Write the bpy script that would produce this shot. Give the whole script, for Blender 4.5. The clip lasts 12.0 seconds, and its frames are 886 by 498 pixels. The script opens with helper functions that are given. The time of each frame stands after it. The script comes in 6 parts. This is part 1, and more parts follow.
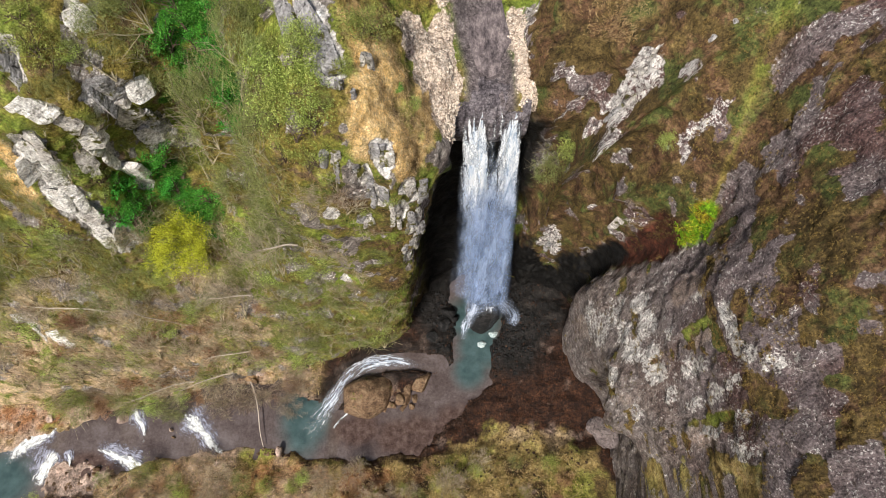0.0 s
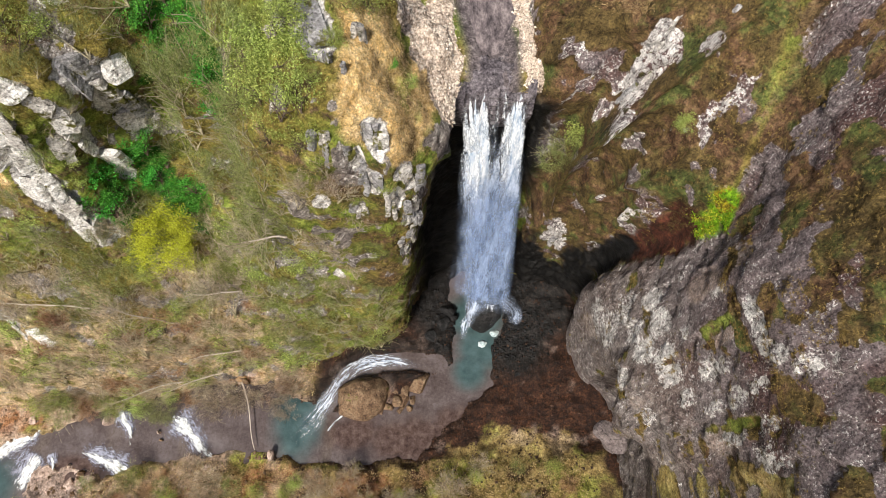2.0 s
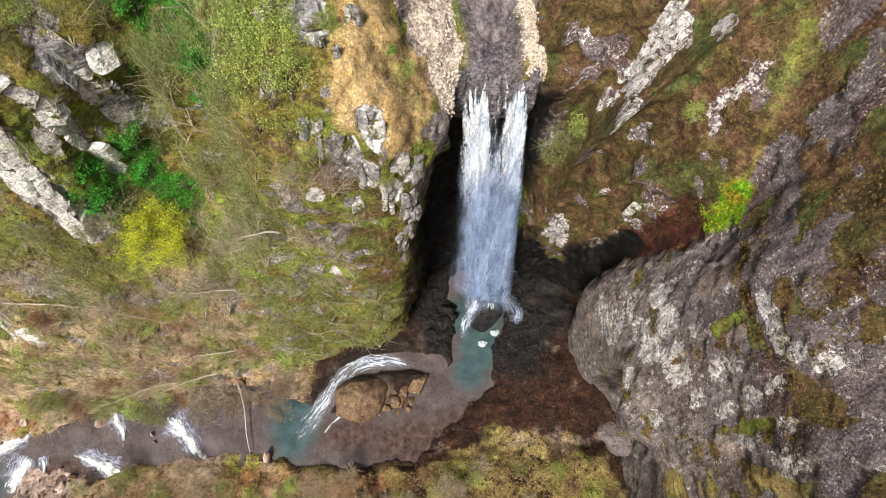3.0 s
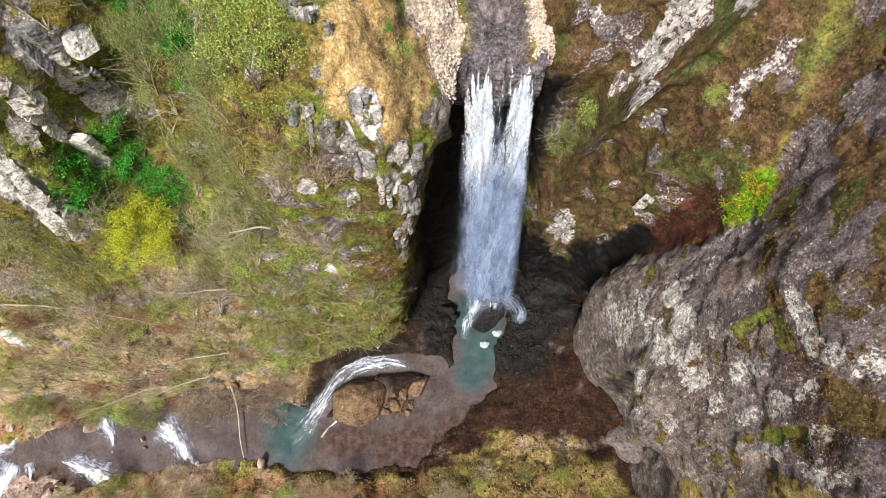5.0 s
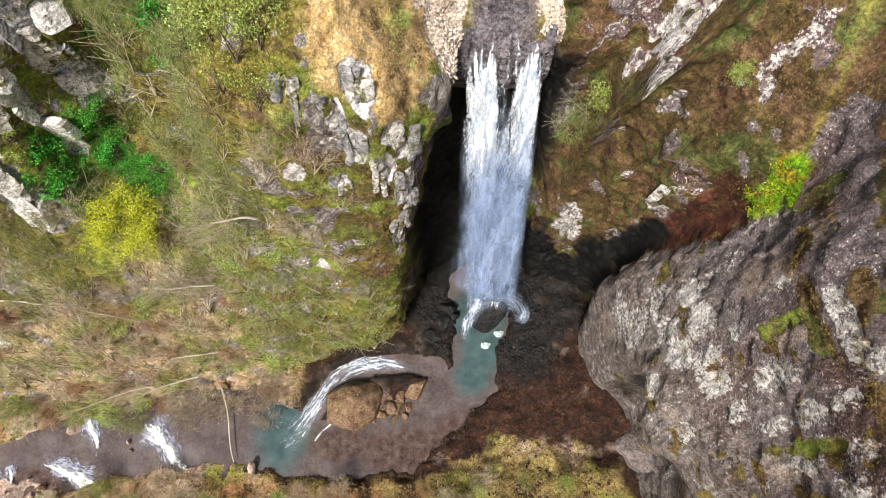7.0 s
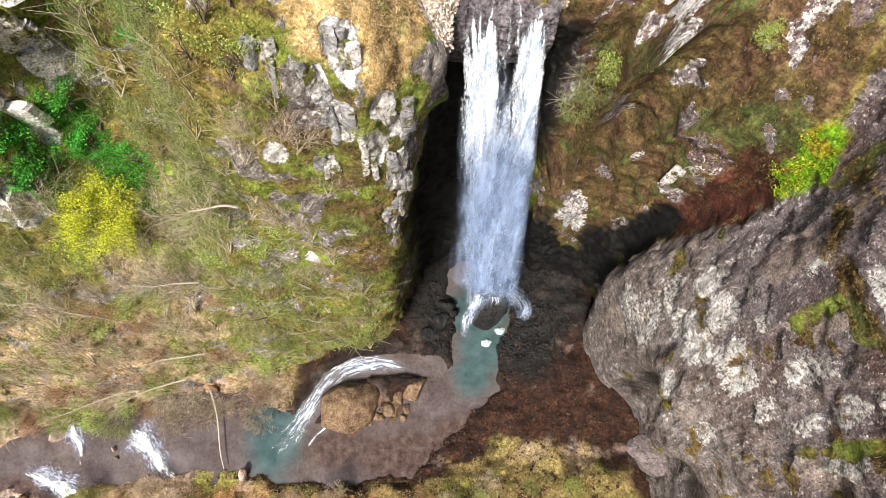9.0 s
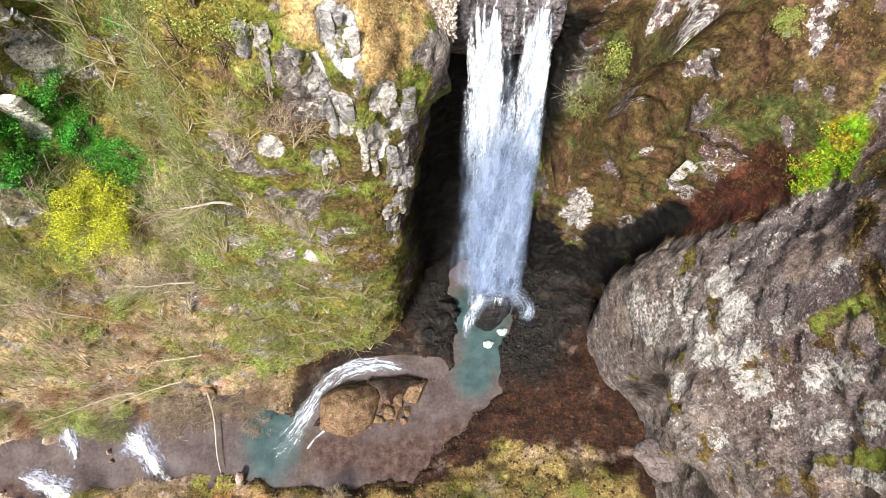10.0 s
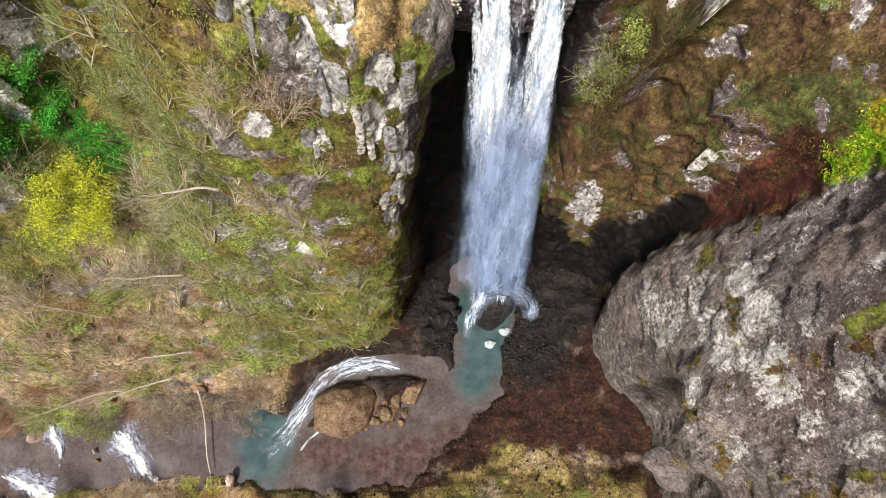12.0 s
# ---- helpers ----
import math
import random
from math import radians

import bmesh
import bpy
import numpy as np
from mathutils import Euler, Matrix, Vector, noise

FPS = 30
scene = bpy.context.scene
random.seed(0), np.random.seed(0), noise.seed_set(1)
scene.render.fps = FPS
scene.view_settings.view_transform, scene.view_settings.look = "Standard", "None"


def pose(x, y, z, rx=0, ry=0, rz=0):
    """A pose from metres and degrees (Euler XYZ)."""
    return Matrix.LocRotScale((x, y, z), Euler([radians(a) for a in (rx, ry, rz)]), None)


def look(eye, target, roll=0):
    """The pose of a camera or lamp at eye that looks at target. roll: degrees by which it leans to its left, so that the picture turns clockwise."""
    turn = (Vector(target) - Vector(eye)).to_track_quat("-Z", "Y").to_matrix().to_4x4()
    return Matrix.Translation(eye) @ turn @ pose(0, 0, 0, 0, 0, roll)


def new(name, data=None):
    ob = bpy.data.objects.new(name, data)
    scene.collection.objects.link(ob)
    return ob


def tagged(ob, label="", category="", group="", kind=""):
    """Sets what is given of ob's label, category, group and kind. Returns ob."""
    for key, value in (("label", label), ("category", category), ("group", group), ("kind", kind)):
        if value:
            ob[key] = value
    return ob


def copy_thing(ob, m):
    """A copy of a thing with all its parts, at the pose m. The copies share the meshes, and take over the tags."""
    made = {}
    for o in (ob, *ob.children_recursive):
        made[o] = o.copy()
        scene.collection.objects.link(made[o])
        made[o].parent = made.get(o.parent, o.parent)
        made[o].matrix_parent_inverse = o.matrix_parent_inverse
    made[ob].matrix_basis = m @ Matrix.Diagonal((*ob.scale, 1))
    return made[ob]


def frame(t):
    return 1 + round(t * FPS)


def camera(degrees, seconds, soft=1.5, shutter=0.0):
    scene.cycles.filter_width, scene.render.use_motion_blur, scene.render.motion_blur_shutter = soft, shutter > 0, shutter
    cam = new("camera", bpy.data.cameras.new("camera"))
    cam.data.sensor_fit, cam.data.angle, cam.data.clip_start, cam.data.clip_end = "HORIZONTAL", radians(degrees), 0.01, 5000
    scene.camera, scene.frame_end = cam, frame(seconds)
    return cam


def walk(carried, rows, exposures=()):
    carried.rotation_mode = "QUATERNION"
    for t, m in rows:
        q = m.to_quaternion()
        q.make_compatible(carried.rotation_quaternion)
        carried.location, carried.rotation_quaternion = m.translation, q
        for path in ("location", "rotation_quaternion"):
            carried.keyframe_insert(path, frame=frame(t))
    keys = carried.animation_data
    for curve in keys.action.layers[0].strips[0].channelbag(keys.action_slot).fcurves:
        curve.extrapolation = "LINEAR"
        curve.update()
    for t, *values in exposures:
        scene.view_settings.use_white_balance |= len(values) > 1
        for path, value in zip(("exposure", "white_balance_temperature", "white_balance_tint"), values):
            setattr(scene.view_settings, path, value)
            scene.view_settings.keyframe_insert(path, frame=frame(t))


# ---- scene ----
cam = camera(72.0, 12.0, 0.6)
METRES, EYE, TILT, LEAN, TURN = 15.0, 70.0, -66.0, 0.0, 0.0
ROWS = [
    (0.0, 0.0, 0.0, 0.0, 0.0, -0.0, 0.0),
    (0.5, 0.0001, 0.0341, -0.0064, -0.02, 0.01, 0.14),
    (1.0, 0.0013, 0.0785, -0.0132, -0.03, 0.01, 0.11),
    (1.5, 0.0019, 0.1317, -0.0222, -0.01, 0.02, -0.13),
    (2.0, 0.0042, 0.184, -0.0301, -0.01, 0.0, -0.11),
    (2.5, 0.0059, 0.2353, -0.0398, -0.04, 0.01, -0.07),
    (3.0, 0.0058, 0.2759, -0.0479, -0.05, 0.02, -0.01),
    (5.0, 0.0006, 0.4248, -0.0629, -0.1, 0.03, 0.16),
    (5.5, 0.0008, 0.464, -0.0672, -0.12, 0.03, 0.25),
    (6.0, 0.0011, 0.5065, -0.0719, -0.15, 0.04, 0.37),
    (6.5, 0.0015, 0.5517, -0.0773, -0.1, 0.03, 0.16),
    (7.0, 0.0062, 0.5991, -0.085, -0.03, 0.03, -0.2),
    (9.0, 0.0082, 0.7741, -0.1219, -0.21, 0.06, 0.47),
    (9.5, 0.0046, 0.8109, -0.1254, -0.21, 0.08, 0.49),
    (10.0, 0.002, 0.8484, -0.1274, -0.19, 0.09, 0.46),
    (10.5, 0.0019, 0.8845, -0.1302, -0.16, 0.08, 0.29),
    (11.0, 0.0018, 0.9182, -0.1352, -0.13, 0.07, 0.06),
    (11.5, 0.0028, 0.9529, -0.1421, -0.09, 0.05, -0.16),
    (12.0, 0.0038, 0.9867, -0.1497, -0.07, 0.07, -0.23),
]
walk(cam, [(t, pose(0, 0, EYE, TILT, LEAN, TURN) @ pose(METRES * 1.085 * x, METRES * y, METRES * 1.085 * z, 90 + pitch, roll, yaw)) for t, x, y, z, yaw, pitch, roll in ROWS],
     exposures=[(0.0, 0.36), (3.0, 0.57), (6.0, 0.68), (9.0, 0.97), (11.0, 1.16), (11.5, 1.18), (12.0, 0.68)])

# ---------------------------------------------------------------- light
world = bpy.data.worlds.new("overcast_sky")
scene.world = world
world.use_nodes = True
wn = world.node_tree.nodes
sky = wn.new("ShaderNodeTexSky")
sky.sky_type = "NISHITA"
sky.sun_disc = False
sky.sun_elevation, sky.sun_rotation = radians(54), radians(203)
sky.dust_density, sky.air_density = 3.0, 1.0
wn["Background"].inputs["Strength"].default_value = 0.068
world.node_tree.links.new(sky.outputs[0], wn["Background"].inputs[0])

sun = new("sun", bpy.data.lights.new("sun", "SUN"))
sun.data.energy, sun.data.angle, sun.data.color = 3.9, radians(9), (1.0, 0.95, 0.88)
sun.matrix_world = look((-30, -56, 125), (0, 15, 15))


# ---------------------------------------------------------------- noise and small tools
def hash3(i, j, k, seed):
    h = (i * 374761393 + j * 668265263 + k * 2147483647 + seed * 1274126177) & 0xFFFFFFFF
    h = ((h ^ (h >> 13)) * 1274126177) & 0xFFFFFFFF
    h = ((h ^ (h >> 16)) * 2246822519) & 0xFFFFFFFF
    return ((h ^ (h >> 15)) & 0xFFFFFF) / float(0xFFFFFF)


def vnoise(p, seed=0):
    """Smooth value noise in -1..1 at an array of places (n, 3)."""
    q = np.floor(p)
    f = p - q
    f = f * f * f * (f * (f * 6 - 15) + 10)
    i, j, k = (q[:, a].astype(np.int64) for a in range(3))
    out = np.zeros(len(p))
    for a in (0, 1):
        for b in (0, 1):
            for c in (0, 1):
                w = (f[:, 0] if a else 1 - f[:, 0]) * (f[:, 1] if b else 1 - f[:, 1]) * (f[:, 2] if c else 1 - f[:, 2])
                out += w * hash3(i + a, j + b, k + c, seed)
    return out * 2 - 1


def fbm(p, size, octaves=4, seed=0, gain=0.5):
    out, amp, tot = np.zeros(len(p)), 1.0, 0.0
    for o in range(octaves):
        out += amp * vnoise(p / size * 2 ** o + 17.3 * o, seed + o)
        tot += amp
        amp *= gain
    return out / tot


def ridged(p, size, octaves=4, seed=0):
    out, amp, tot = np.zeros(len(p)), 1.0, 0.0
    for o in range(octaves):
        out += amp * (1 - 2 * np.abs(vnoise(p / size * 2 ** o + 9.1 * o, seed + o)))
        tot += amp
        amp *= 0.5
    return out / tot


def step(x, a, b):
    t = np.clip((x - a) / (b - a), 0, 1)
    return t * t * (3 - 2 * t)


def to_line(x, y, line):
    """Distance in plan to a polyline, and how far along it (0..1)."""
    best, along = np.full(len(x), 1e9), np.zeros(len(x))
    n = len(line) - 1
    for i in range(n):
        (ax, ay), (bx, by) = line[i], line[i + 1]
        dx, dy = bx - ax, by - ay
        s = np.clip(((x - ax) * dx + (y - ay) * dy) / (dx * dx + dy * dy), 0, 1)
        d = np.hypot(x - ax - s * dx, y - ay - s * dy)
        near = d < best
        best, along = np.where(near, d, best), np.where(near, (i + s) / n, along)
    return best, along


def to_path(p, line):
    """Distance in space to a polyline."""
    best = np.full(len(p), 1e9)
    for a, c in zip(line[:-1], line[1:]):
        a, c = np.array(a, dtype=float), np.array(c, dtype=float)
        s = np.clip((p - a) @ (c - a) / ((c - a) @ (c - a)), 0, 1)
        best = np.minimum(best, np.linalg.norm(p - a - s[:, None] * (c - a), axis=1))
    return best


def along_face(p, n, line):
    """Distance to a polyline, taken along the face that has the normals n."""
    best = np.full(len(p), 9.0)
    for a, c in zip(line[:-1], line[1:]):
        a, c = np.array(a, dtype=float), np.array(c, dtype=float)
        s = np.clip((p - a) @ (c - a) / ((c - a) @ (c - a)), 0, 1)
        v = p - a - s[:, None] * (c - a)
        w = np.linalg.norm(v - (v * n).sum(1)[:, None] * n, axis=1)
        best = np.minimum(best, np.where(np.linalg.norm(v, axis=1) < 2.2, w, 9.0))
    return best


def spots(p, rows, wobble=0.45, seed=5):
    """A mask 0..1 made of ragged ellipsoids: rows of x, y, z, rx, ry, rz."""
    out = np.zeros(len(p))
    w = fbm(p, 2.2, 3, seed) * wobble + fbm(p, 0.6, 2, seed + 3) * wobble * 0.5
    for x, y, z, rx, ry, rz in rows:
        d = np.sqrt(((p[:, 0] - x) / rx) ** 2 + ((p[:, 1] - y) / ry) ** 2 + ((p[:, 2] - z) / rz) ** 2)
        out = np.maximum(out, 1 - step(d + w, 0.75, 1.1))
    return out


def mesh_from(name, verts, faces, smooth=True):
    me = bpy.data.meshes.new(name)
    verts, faces = np.asarray(verts, dtype=np.float32), np.asarray(faces, dtype=np.int32)
    k = faces.shape[1]
    me.vertices.add(len(verts))
    me.vertices.foreach_set("co", verts.ravel())
    me.loops.add(len(faces) * k)
    me.loops.foreach_set("vertex_index", faces.ravel())
    me.polygons.add(len(faces))
    me.polygons.foreach_set("loop_start", np.arange(0, len(faces) * k, k, dtype=np.int32))
    me.polygons.foreach_set("use_smooth", np.full(len(faces), smooth))
    me.update(calc_edges=True)
    return me


def mask(me, name, values):
    me.attributes.new(name, "FLOAT", "POINT").data.foreach_set("value", np.asarray(values, dtype=np.float32))


def grid_faces(nu, nv, closed=False):
    i, j = np.meshgrid(np.arange(nu if closed else nu - 1), np.arange(nv - 1), indexing="ij")
    a, b = i * nv + j, ((i + 1) % nu) * nv + j
    return np.stack([a.ravel(), b.ravel(), (b + 1).ravel(), (a + 1).ravel()], 1)


def normals_of(p, nu, nv, closed):
    g = p.reshape(nu, nv, 3)
    du = (np.roll(g, -1, 0) - np.roll(g, 1, 0)) if closed else np.gradient(g, axis=0)
    n = np.cross(du, np.gradient(g, axis=1)).reshape(-1, 3)
    return n / np.maximum(np.linalg.norm(n, axis=1, keepdims=True), 1e-9)


def catmull(k, t, closed):
    """Values of the control rows k (n, ...) at the running numbers t."""
    n = len(k)
    i = np.floor(t).astype(int)
    if not closed:
        i = np.clip(i, 0, n - 2)
    f = (t - i).reshape((-1,) + (1,) * (k.ndim - 1))
    at = (lambda a: k[a % n]) if closed else (lambda a: k[np.clip(a, 0, n - 1)])
    p0, p1, p2, p3 = at(i - 1), at(i), at(i + 1), at(i + 2)
    return 0.5 * (2 * p1 + (p2 - p0) * f + (2 * p0 - 5 * p1 + 4 * p2 - p3) * f ** 2 + (3 * p1 - p0 - 3 * p2 + p3) * f ** 3)


# ---------------------------------------------------------------- materials
def nodes_of(name):
    m = bpy.data.materials.new(name)
    m.use_nodes = True
    return m, m.node_tree.nodes, m.node_tree.links, m.node_tree.nodes["Principled BSDF"]


class Net:
    """Short hand for wiring a material."""

    def __init__(self, name, rough=0.85, spec=0.3):
        self.m, self.n, self.l, self.b = nodes_of(name)
        self.b.inputs["Roughness"].default_value = rough
        self.b.inputs["Specular IOR Level"].default_value = spec
        self.co = self.n.new("ShaderNodeNewGeometry").outputs["Position"]

    def wire(self, value, socket):
        if isinstance(value, (int, float)):
            socket.default_value = value
        elif isinstance(value, tuple):
            socket.default_value = (*value, 1.0)[: len(socket.default_value)]
        else:
            self.l.new(value, socket)

    def stretch(self, sx, sy, sz, co=None):
        v = self.n.new("ShaderNodeVectorMath")
        v.operation = "MULTIPLY"
        self.l.new(co or self.co, v.inputs[0])
        v.inputs[1].default_value = (sx, sy, sz)
        return v.outputs[0]

    def noise(self, size, detail=5, rough=0.6, co=None, distort=0.0):
        t = self.n.new("ShaderNodeTexNoise")
        self.l.new(co or self.co, t.inputs["Vector"])
        t.inputs["Scale"].default_value = 1.0 / size
        t.inputs["Detail"].default_value = detail
        t.inputs["Roughness"].default_value = rough
        t.inputs["Distortion"].default_value = distort
        return t.outputs[0]

    def cells(self, size, co=None, feature="F1", out=0):
        t = self.n.new("ShaderNodeTexVoronoi")
        t.feature = feature
        self.l.new(co or self.co, t.inputs["Vector"])
        t.inputs["Scale"].default_value = 1.0 / size
        return t.outputs[out]

    def attr(self, name):
        a = self.n.new("ShaderNodeAttribute")
        a.attribute_name = name
        return a.outputs["Fac"]

    def ramp(self, fac, *stops):
        r = self.n.new("ShaderNodeValToRGB")
        e = r.color_ramp.elements
        while len(e) < len(stops):
            e.new(0.5)
        for el, (p, c) in zip(e, stops):
            el.position, el.color = p, (*c, 1.0) if isinstance(c, tuple) else (c, c, c, 1.0)
        self.wire(fac, r.inputs[0])
        return r.outputs[0]

    def math(self, op, a, b=0.0):
        v = self.n.new("ShaderNodeMath")
        v.operation = op
        v.use_clamp = op in ("MULTIPLY_ADD",)
        self.wire(a, v.inputs[0]), self.wire(b, v.inputs[1])
        return v.outputs[0]

    def mix(self, fac, a, b, kind="MIX"):
        v = self.n.new("ShaderNodeMix")
        v.data_type, v.blend_type = "RGBA", kind
        self.wire(fac, v.inputs[0]), self.wire(a, v.inputs[6]), self.wire(b, v.inputs[7])
        return v.outputs[2]

    def edge(self, value, a, b):
        v = self.n.new("ShaderNodeMapRange")
        v.interpolation_type = "SMOOTHSTEP"
        self.wire(value, v.inputs[0])
        v.inputs[1].default_value, v.inputs[2].default_value = a, b
        return v.outputs[0]

    def bump(self, height, dist, strength=1.0, under=None):
        v = self.n.new("ShaderNodeBump")
        v.inputs["Strength"].default_value, v.inputs["Distance"].default_value = strength, dist
        self.l.new(height, v.inputs["Height"])
        if under:
            self.l.new(under, v.inputs["Normal"])
        return v.outputs[0]

    def gritty(self, colour, size=0.13, depth=2.5, co=None):
        """Vary a colour's lightness by fine grain."""
        v = self.n.new("ShaderNodeVectorMath")
        v.operation = "SCALE"
        self.l.new(colour, v.inputs[0])
        n = self.math("ADD", self.math("MULTIPLY", self.noise(size, 3, 0.8, co), 0.6), self.math("MULTIPLY", self.noise(size * 3.3, 4, 0.7, co), 0.4))
        self.l.new(self.math("MAXIMUM", self.math("ADD", 1.0, self.math("MULTIPLY", self.math("SUBTRACT", n, 0.5), depth * 2.6)), 0.12), v.inputs["Scale"])
        return v.outputs[0]

    def done(self, colour, normal=None, rough=None):
        self.wire(colour, self.b.inputs["Base Color"])
        if normal is not None:
            self.l.new(normal, self.b.inputs["Normal"])
        if rough is not None:
            self.wire(rough, self.b.inputs["Roughness"])
        return self.m


def cliff_material():
    k = Net("cliff_turf_and_rock", 0.9, 0.2)
    big, mid, fine, grit = k.noise(6.0, 6, 0.62), k.noise(1.4, 7, 0.68), k.noise(0.3, 6, 0.75), k.noise(0.13, 4, 0.8)
    mix2 = k.math("ADD", k.math("MULTIPLY", mid, 0.45), k.math("MULTIPLY", fine, 0.55))
    # dry turf, moss and bare earth
    turf = k.ramp(mix2, (0.34, (0.045, 0.035, 0.01)), (0.44, (0.13, 0.1, 0.022)), (0.52, (0.24, 0.19, 0.045)), (0.62, (0.38, 0.29, 0.09)))
    moss = k.ramp(mix2, (0.34, (0.035, 0.06, 0.008)), (0.5, (0.18, 0.235, 0.035)), (0.64, (0.36, 0.42, 0.085)))
    turf = k.mix(k.edge(big, 0.42, 0.58), turf, moss)
    earth = k.ramp(mix2, (0.34, (0.04, 0.024, 0.014)), (0.5, (0.16, 0.1, 0.055)), (0.64, (0.34, 0.24, 0.15)))
    turf = k.mix(k.edge(k.noise(2.6, 7, 0.7), 0.52, 0.62), turf, earth)
    gold = k.ramp(mix2, (0.34, (0.36, 0.22, 0.08)), (0.48, (0.66, 0.45, 0.18)), (0.62, (0.9, 0.72, 0.42)))
    turf = k.mix(k.attr("gold"), turf, gold)
    drab = k.ramp(mix2, (0.34, (0.16, 0.1, 0.06)), (0.5, (0.48, 0.34, 0.215)), (0.64, (0.7, 0.55, 0.39)))
    turf = k.mix(k.math("MULTIPLY", k.attr("drab"), k.edge(mid, 0.35, 0.55)), turf, drab)
    ochre = k.ramp(mix2, (0.36, (0.02, 0.012, 0.007)), (0.48, (0.085, 0.058, 0.022)), (0.56, (0.15, 0.104, 0.038)), (0.66, (0.27, 0.19, 0.075)))
    russet = k.ramp(mix2, (0.36, (0.022, 0.011, 0.008)), (0.5, (0.12, 0.066, 0.034)), (0.64, (0.26, 0.16, 0.09)))
    ochre = k.mix(k.edge(k.noise(1.9, 6, 0.65), 0.46, 0.58), ochre, russet)
    ochre = k.mix(k.edge(k.noise(2.7, 6, 0.65), 0.51, 0.62), ochre, k.ramp(mix2, (0.34, (0.018, 0.024, 0.008)), (0.5, (0.085, 0.1, 0.028)), (0.64, (0.2, 0.22, 0.065))))
    turf = k.mix(k.math("MINIMUM", k.math("MULTIPLY", k.attr("east"), 1.6), 1.0), turf, ochre)
    # bare rock, dark with pale lichen; bedding runs aslant
    turn = k.n.new("ShaderNodeVectorRotate")
    turn.rotation_type = "EULER_XYZ"
    k.l.new(k.co, turn.inputs["Vector"])
    turn.inputs["Rotation"].default_value = (radians(20), radians(-35), 0)
    bed = k.stretch(1.0, 1.0, 0.28, turn.outputs[0])
    grain = k.noise(0.42, 7, 0.78, bed, 0.4)
    crack = k.cells(1.1, k.stretch(1.0, 1.0, 0.45, turn.outputs[0]), "DISTANCE_TO_EDGE")
    dark_w = k.ramp(grain, (0.34, (0.06, 0.05, 0.045)), (0.5, (0.2, 0.17, 0.15)), (0.62, (0.42, 0.38, 0.34)))
    wide = k.noise(3.5, 5, 0.6, bed)
    fine_e = k.math("ADD", k.math("MULTIPLY", grain, 0.35), k.math("MULTIPLY", k.noise(0.12, 5, 0.82, k.stretch(1, 1, 0.7)), 0.65))
    dark_e = k.ramp(fine_e, (0.38, (0.045, 0.032, 0.034)), (0.47, (0.135, 0.105, 0.106)), (0.54, (0.2, 0.16, 0.158)), (0.64, (0.34, 0.285, 0.28)))
    brown_e = k.ramp(fine_e, (0.38, (0.03, 0.015, 0.016)), (0.5, (0.105, 0.06, 0.057)), (0.62, (0.26, 0.17, 0.15)))
    dark_e = k.mix(k.edge(wide, 0.47, 0.6), dark_e, brown_e)
    dark_e = k.mix(k.math("MULTIPLY", k.attr("sand"), 0.8), dark_e, k.ramp(fine_e, (0.38, (0.16, 0.11, 0.09)), (0.5, (0.4, 0.3, 0.25)), (0.62, (0.58, 0.47, 0.4))))
    dark = k.mix(k.attr("east"), dark_w, dark_e)
    pale = k.ramp(grain, (0.32, (0.2, 0.18, 0.165)), (0.46, (0.5, 0.47, 0.44)), (0.6, (0.8, 0.77, 0.73)))
    speck = k.math("ADD", k.math("MULTIPLY", k.noise(0.26, 4, 0.75), 0.7), k.math("MULTIPLY", k.noise(1.3, 5, 0.7, bed), 0.3))
    spot = k.edge(k.math("ADD", speck, k.math("MULTIPLY", k.attr("lichen"), 0.15)), 0.595, 0.617)
    fleck = k.math("MULTIPLY", k.edge(k.noise(0.11, 2, 0.5), 0.6, 0.64), k.math("MULTIPLY", k.attr("east"), k.edge(k.noise(1.6, 4, 0.7), 0.42, 0.56)))
    spot = k.math("MAXIMUM", spot, k.math("MULTIPLY", fleck, 0.75))
    white = k.edge(k.math("ADD", k.attr("white"), k.math("MULTIPLY", k.math("SUBTRACT", fine, 0.5), 1.4)), 0.42, 0.58)
    rock = k.mix(k.math("MAXIMUM", k.math("MULTIPLY", spot, 0.9), white), dark, pale)
    rock = k.mix(k.math("MULTIPLY", k.edge(k.math("ADD", crack, k.math("MULTIPLY", grain, 0.3)), 0.15, 0.1), 0.7), rock, (0.02, 0.016, 0.013))
    colour = k.mix(k.edge(k.math("ADD", k.attr("rock"), k.math("MULTIPLY", k.math("SUBTRACT", fine, 0.5), 1.6)), 0.42, 0.58), turf, rock)
    gravel = k.ramp(k.noise(0.2, 6, 0.8), (0.38, (0.16, 0.11, 0.08)), (0.48, (0.5, 0.39, 0.3)), (0.6, (0.82, 0.72, 0.61)))
    colour = k.mix(k.edge(k.math("ADD", k.attr("scree"), k.math("MULTIPLY", k.math("SUBTRACT", fine, 0.5), 1.2)), 0.4, 0.6), colour, gravel)
    ivy = k.ramp(mix2, (0.36, (0.008, 0.035, 0.006)), (0.5, (0.035, 0.15, 0.012)), (0.64, (0.12, 0.36, 0.03)))
    colour = k.mix(k.attr("ivy"), colour, ivy)
    lime = k.mix(k.edge(k.noise(0.9, 5, 0.7), 0.44, 0.54), k.ramp(mix2, (0.38, (0.06, 0.04, 0.004)), (0.5, (0.26, 0.2, 0.012)), (0.62, (0.42, 0.36, 0.03))), k.ramp(mix2, (0.38, (0.03, 0.08, 0.004)), (0.5, (0.16, 0.32, 0.01)), (0.62, (0.3, 0.56, 0.02))))
    colour = k.mix(k.attr("lime"), colour, lime)
